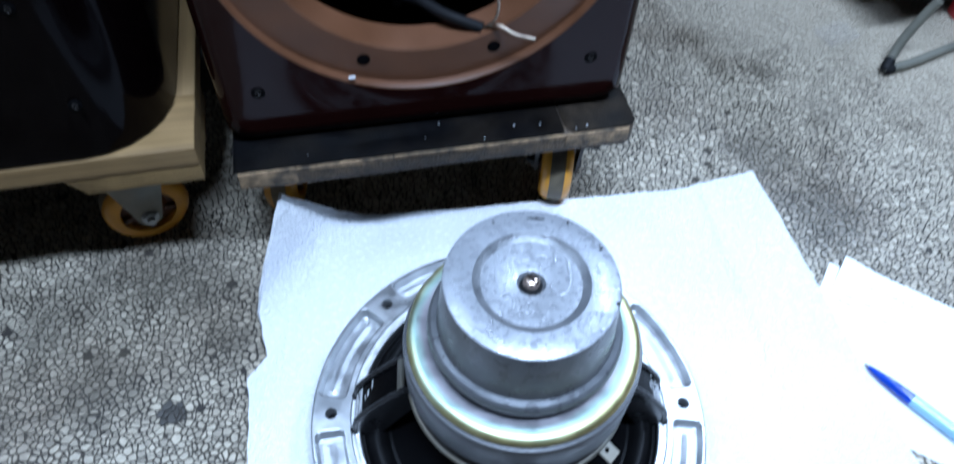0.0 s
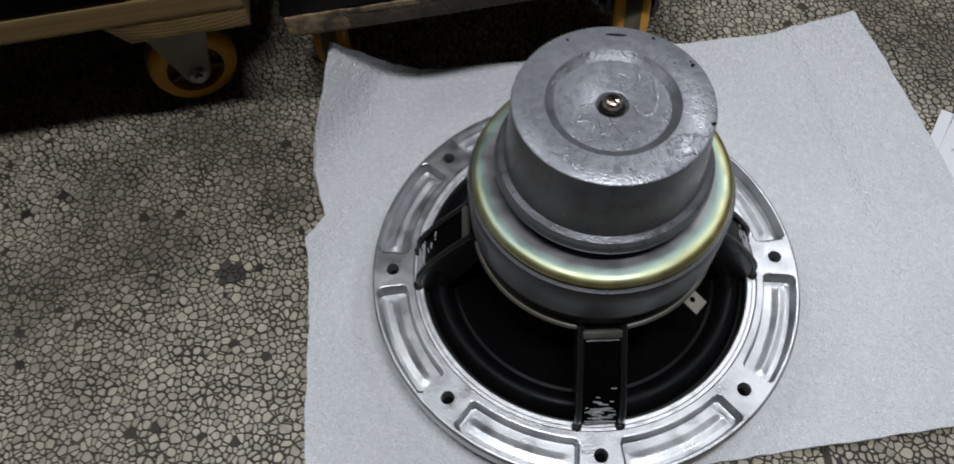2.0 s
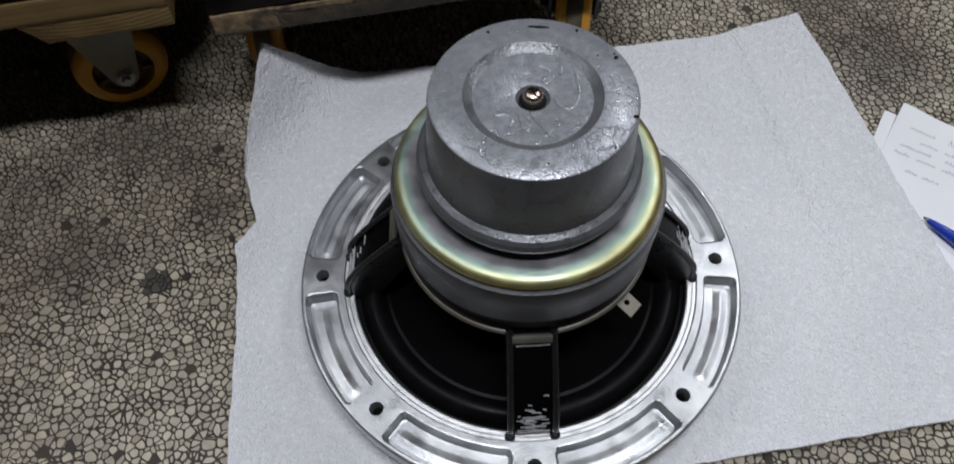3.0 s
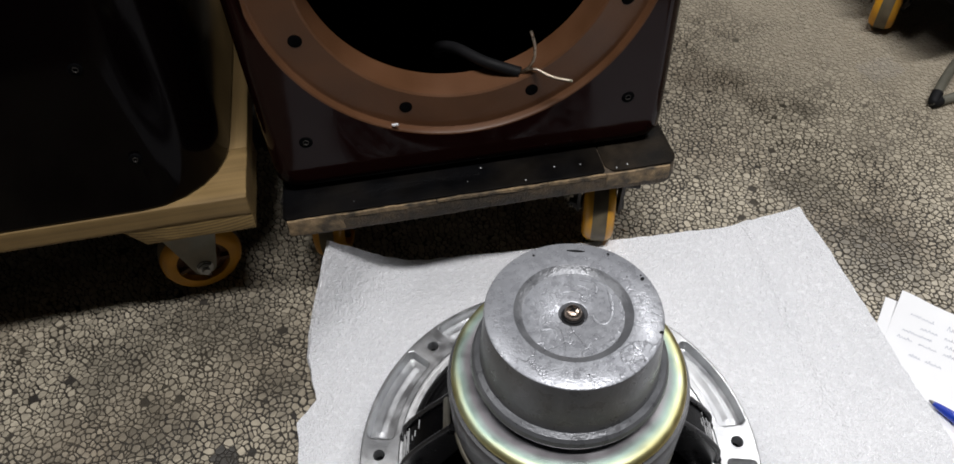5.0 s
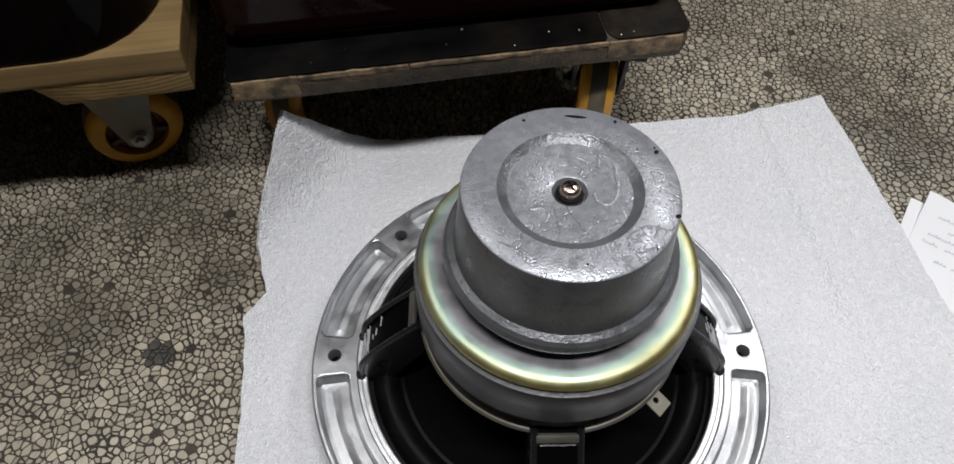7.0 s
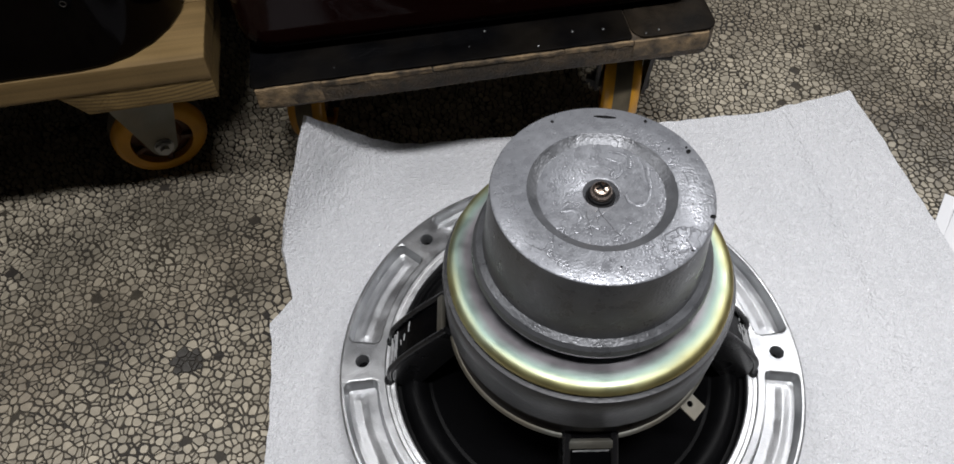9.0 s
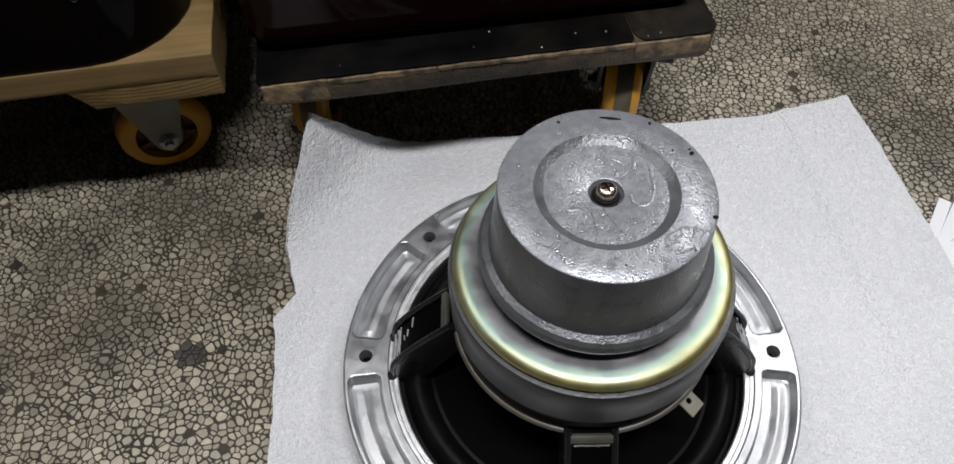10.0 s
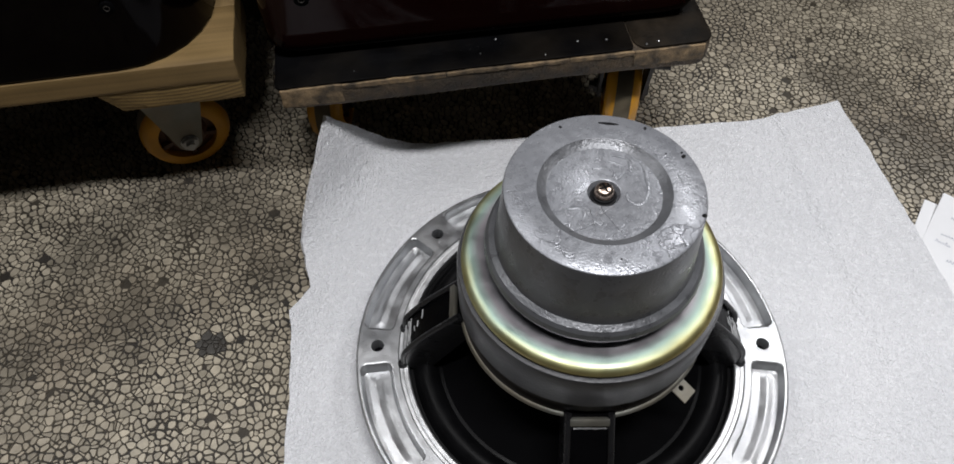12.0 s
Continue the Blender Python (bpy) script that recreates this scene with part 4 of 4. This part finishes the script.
def cabinet_front(m, label, x0, x1, height, edge, corner, centre, paint, depth):
    """A cabinet with a round recessed opening in its front. Local: x across, y to the back, z up from its base."""
    c = thing("speaker_cabinet", m, label, "speaker cabinet", "speaker cabinets")
    n = 144
    dirs = [(math.cos(2 * math.pi * i / n), math.sin(2 * math.pi * i / n)) for i in range(n)]
    cx, cz = centre

    def rect(inset, y, rad):
        return [Vector((cx + p[0], y, cz + p[1])) for p in (rounded(a, b, x0 - cx + inset, x1 - cx - inset, -cz + inset, height - cz - inset, rad) for a, b in dirs)]

    def ring(r, y):
        return [Vector((cx + r * a, y, cz + r * b)) for a, b in dirs]

    loops = [rect(0.0, depth, corner)]
    for k in range(7):
        t = math.pi / 2 * k / 6
        loops.append(rect(edge * (1 - math.sin(math.pi / 2 - t)), edge * (1 - math.sin(t)), max(corner - edge * (1 - math.cos(t)) * 0.5, 0.004)))
    loops += [rect(edge + 0.0015, 0.0, 0.004), ring(0.1420, 0.0), ring(0.1405, 0.0)]
    part("body", loft(loops, (True, False)), paint, c, sharp=40)
    recess = part("driver_recess", loft([ring(0.1405, 0.0), ring(0.1394, 0.0003), ring(0.1388, 0.0012), ring(0.1384, 0.0055), ring(0.1378, 0.0060), ring(0.1105, 0.0060), ring(0.1090, 0.0070), ring(0.1070, 0.0300)]), M_MDF, c, "brown painted recess ring with bolt holes", sharp=30)
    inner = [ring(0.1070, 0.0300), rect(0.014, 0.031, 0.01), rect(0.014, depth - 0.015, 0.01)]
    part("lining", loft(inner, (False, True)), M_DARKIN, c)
    for k in range(8):
        a = math.radians(22.5 + 45 * k)
        insert(recess, Matrix.Translation((cx + 0.1225 * math.cos(a), 0.0060, cz + 0.1225 * math.sin(a))) @ pose(0, 0, 0, 90, 0, 0), 0.0048, "bolt_hole")
    return c


def cabinets():
    m = pose(-0.2010, 0.1815, 0.1079, 0, 0, TURN)
    c = cabinet_front(m, "glossy wine brown speaker cabinet with an empty driver opening", 0.0, 0.306, 0.37, 0.012, 0.016, (0.1525, 0.1770), M_WINE, 0.30)
    for x in (0.0300, 0.2730):
        insert(c, Matrix.Translation((x, 0.0, 0.0490)) @ pose(0, 0, 0, 90, 0, 0), 0.0050)
    part("edge_chip", roughen(slab(0.0935, 0.0985, -0.0006, 0.0012, 0.0530, 0.0543, 0.0003), 0.0003, 300), M_PAPER, c, "chipped pale edge")


cabinets()


def dark_cabinet():
    """The rounded near-black cabinet on the wooden dolly."""
    m = pose(-0.2290, 0.1555, 0.1332, 0, 0, 9.6)
    c = thing("speaker_cabinet", m, "near-black glossy speaker cabinet with rounded corners", "speaker cabinet", "speaker cabinets")
    part("body", slab(-0.32, 0.0, 0.0, 0.30, 0.0, 0.40, 0.003, 0.060, 3), M_DARKPAINT, c, sharp=35)
    for x, z in ((-0.048, 0.0485), (-0.056, 0.123)):
        insert(c, Matrix.Translation((x, 0.0, z)) @ pose(0, 0, 0, 90, 0, 0), 0.0042)


dark_cabinet()


# ---- cable in the opening ----
def lead():
    w = thing("speaker_cable", pose(-0.013, 0.234, 0.184), "black speaker cable with bare stranded ends hanging in the opening", "cable")
    part("jacket", tube([(-0.064, 0.060, -0.030), (-0.060, 0.034, -0.006), (-0.046, 0.016, 0.004), (-0.026, -0.002, 0.004), (0.0, -0.012, 0.0)], 0.0043, 12), M_CABLE, w, "black rubber jacket")
    part("strand", tube([(0.0, -0.012, 0.0), (0.008, -0.016, 0.010), (0.010, -0.018, 0.024), (0.007, -0.020, 0.040)], 0.0011, 8), M_COPPER, w, "bare tinned strand")
    part("strand", tube([(0.0, -0.012, 0.0), (0.010, -0.018, 0.007), (0.022, -0.024, 0.004), (0.036, -0.030, 0.004)], 0.0011, 8), M_COPPER, w, "bare tinned strand")


lead()


# ---- things further back ----
def far_dolly():
    m = pose(0.446, 0.430, 0, 0, 0, 18)
    d = thing("black_dolly", m, "low black dolly with a yellow caster near a cable", "dolly", "dollies")
    part("board", roughen(slab(-0.01, 0.40, 0.0, 0.42, 0.0868, 0.1060, 0.0025, 0.012), 0.0008, 40, 4, 0.02), M_BLACKBOARD, d, "black deck")
    for x, y, yaw in ((0.020, 0.104, -51), (0.35, 0.035, 90), (0.05, 0.38, 90), (0.35, 0.38, 90)):
        caster(d, x, y, yaw, 0.0868, M_DARKSTEEL)
    b = thing("equipment_case", m @ pose(0.005, 0.02, 0.1062), "plain black equipment case on a dolly", "case")
    part("body", slab(0.0, 0.36, 0.0, 0.38, 0.0, 0.35, 0.006, 0.02), M_DARKPAINT, b)


far_dolly()


def cable_loop():
    c = thing("cable_loop", pose(0.445, 0.392, 0), "grey cable lying in a loop on the floor", "cable")
    part("cable", tube([(0.016, 0.013, 0.075), (0.007, 0.012, 0.052), (-0.003, 0.007, 0.028), (-0.010, -0.001, 0.011), (-0.016, -0.010, 0.006), (-0.008, -0.008, 0.005), (0.018, 0.001, 0.005), (0.048, 0.015, 0.005), (0.082, 0.031, 0.005)], 0.0050, 12), M_GREYCABLE, c, "olive grey cable")
    part("tape", tube([(-0.010, -0.001, 0.011), (-0.016, -0.010, 0.006), (-0.008, -0.008, 0.005)], 0.0056, 12), M_CABLE, c, "black tape round the bend")
    r = thing("red_plug", pose(0.560, 0.480, 0.0), "red plastic plug at the cable loop", "plug")
    part("body", slab(-0.016, 0.016, -0.009, 0.009, 0.0, 0.018, 0.003), M_RED, r)
    part("sleeve", tube([(0.016, 0, 0.009), (0.034, 0, 0.009)], 0.006, 14), M_CABLE, r)


cable_loop()


def film_scrap():
    """A crumpled bit of clear film on the floor."""
    rnd = random.Random(3)
    bm = bmesh.new()
    g = [[bm.verts.new((0.045 * (i / 9 - 0.5) + rnd.uniform(-0.002, 0.002), 0.034 * (j / 7 - 0.5) + rnd.uniform(-0.002, 0.002), 0.001 + 0.009 * abs(noise.noise(Vector((i * 0.6, j * 0.6, 4)))))) for i in range(10)] for j in range(8)]
    for j in range(7):
        for i in range(9):
            bm.faces.new((g[j][i], g[j][i + 1], g[j + 1][i + 1], g[j + 1][i]))
    bmesh.ops.solidify(bm, geom=bm.faces[:], thickness=0.0004)
    ob = part("plastic_film_scrap", bm, M_FILM, smooth=False)
    ob.matrix_basis = pose(0.398, 0.445, 0.0006, 0, 0, 25)
    tagged(ob, "crumpled scrap of clear plastic film on the floor", "film scrap")


film_scrap()


# ---- floor chips ----
def cut(cell, px_, py_, dx, dy, lim):
    """The part of a convex cell that lies within lim of the point along (dx, dy)."""
    out = []
    for k in range(len(cell)):
        a, b = cell[k], cell[(k + 1) % len(cell)]
        da = (a[0] - px_) * dx + (a[1] - py_) * dy - lim
        db = (b[0] - px_) * dx + (b[1] - py_) * dy - lim
        if da <= 0:
            out.append(a)
        if da * db < 0:
            t = da / (da - db)
            out.append((a[0] + (b[0] - a[0]) * t, a[1] + (b[1] - a[1]) * t))
    return out


def chips():
    """Crushed stone chips ground flush with the cement: uneven cells with broken corners, and bare cement between."""
    rnd = random.Random(21)
    step = 0.0043
    x0, x1, y0, y1 = -0.50, 0.66, -0.22, 0.78
    nx, ny = int((x1 - x0) / step), int((y1 - y0) / step)
    grid = {}
    for i in range(-1, nx + 1):
        for j in range(-1, ny + 1):
            w = rnd.random()
            grid[i, j] = (x0 + (i + 0.5 + rnd.uniform(-0.62, 0.62)) * step, y0 + (j + 0.5 + rnd.uniform(-0.62, 0.62)) * step, (0.0036 * w * w) ** 2)
    near = sorted(((di, dj) for di in range(-3, 4) for dj in range(-3, 4) if di or dj), key=lambda q: q[0] ** 2 + q[1] ** 2)
    verts, faces, singles = [], [], []
    for i in range(nx):
        for j in range(ny):
            px_, py_, w = grid[i, j]
            under_foam = -0.150 < px_ < 0.23 and -0.075 < py_ < 0.17
            under_cabs = -0.60 < px_ < 0.05 and py_ > 0.36 or py_ > 0.60 + 0.6 * max(0, 0.40 - px_) and px_ > 0.5
            if under_foam or under_cabs or rnd.random() < 0.008:
                continue
            cell = [(px_ - 0.012, py_ - 0.012), (px_ + 0.012, py_ - 0.012), (px_ + 0.012, py_ + 0.012), (px_ - 0.012, py_ + 0.012)]
            gap = 0.00022 + 0.00036 * rnd.random() + 0.0005 * max(0, noise.noise(Vector((px_ * 38, py_ * 38, 2))))
            for di, dj in near:
                q = grid.get((i + di, j + dj))
                if q is None:
                    continue
                dx, dy = q[0] - px_, q[1] - py_
                L = math.hypot(dx, dy)
                if L < 1e-6:
                    continue
                cell = cut(cell, px_, py_, dx / L, dy / L, (L * L + w - q[2]) / (2 * L) - gap)
                if len(cell) < 3:
                    break
            if len(cell) < 3:
                continue
            mx, my = sum(p[0] for p in cell) / len(cell), sum(p[1] for p in cell) / len(cell)
            size = max(math.hypot(p[0] - mx, p[1] - my) for p in cell)
            if size < 0.0009:
                continue
            for k in range(rnd.choice((1, 2, 2, 3))):
                a = rnd.uniform(0, 2 * math.pi)
                cell = cut(cell, mx, my, math.cos(a), math.sin(a), size * rnd.uniform(0.52, 0.88))
            if len(cell) < 3:
                continue
            eased = []
            m = len(cell)
            for k in range(m):
                a, b, c = cell[k - 1], cell[k], cell[(k + 1) % m]
                for o in (a, c):
                    e = 0.13 + 0.12 * rnd.random()
                    eased.append((b[0] + (o[0] - b[0]) * e, b[1] + (o[1] - b[1]) * e))
            h = rnd.uniform(-0.0002, 0.0001)
            tilt = rnd.uniform(-0.02, 0.02), rnd.uniform(-0.02, 0.02)
            m = len(eased)
            vs = [(p[0], p[1], -0.0016) for p in eased]
            vs += [(mx + (p[0] - mx) * 0.95, my + (p[1] - my) * 0.95, h + (p[0] - mx) * tilt[0] + (p[1] - my) * tilt[1]) for p in eased]
            fs = [(k, (k + 1) % m, m + (k + 1) % m, m + k) for k in range(m)] + [tuple(range(m, 2 * m))]
            if -0.252 < px_ < -0.196 and -0.105 < py_ < 0.16 and len(singles) < 290:
                singles.append((vs, fs, mx, my, math.hypot((px_ + 0.241) / 1.2, py_ - 0.018) < 0.0085))
            else:
                base = len(verts)
                verts += vs
                faces += [tuple(base + k for k in f) for f in fs]
    me = bpy.data.meshes.new("stone_chips")
    me.from_pydata(verts, [], faces)
    me.materials.append(M_STONE)
    ob = new("stone_chips", me)
    ob.parent = FLOOR
    tagged(ob, "pale beige stone chips ground flush in dark cement", kind="stuff")
    for vs, fs, mx, my, stained in singles:
        me = bpy.data.meshes.new("stone_chip")
        me.from_pydata([(x - mx, y - my, z) for x, y, z in vs], [], fs)
        me.materials.append(M_DARKSTONE if stained else M_STONE)
        ob = new("stone_chip", me)
        ob.location = (mx, my, 0)
        ob.parent = FLOOR
    part("joint_strip", roughen(slab(0.1365, 0.1415, -0.34, -0.09, -0.0010, 0.0005, 0.0003), 0.0012, 120, 6, 0.004), M_JOINT, FLOOR, "dark worn joint in the floor")


M_JOINT = mat("dark_joint_filler", (0.020, 0.015, 0.010), 0.55, 0.0, 0.4, 160, 800, 0.7, 0.0012, second=(0.055, 0.040, 0.022), patch=60)
chips()
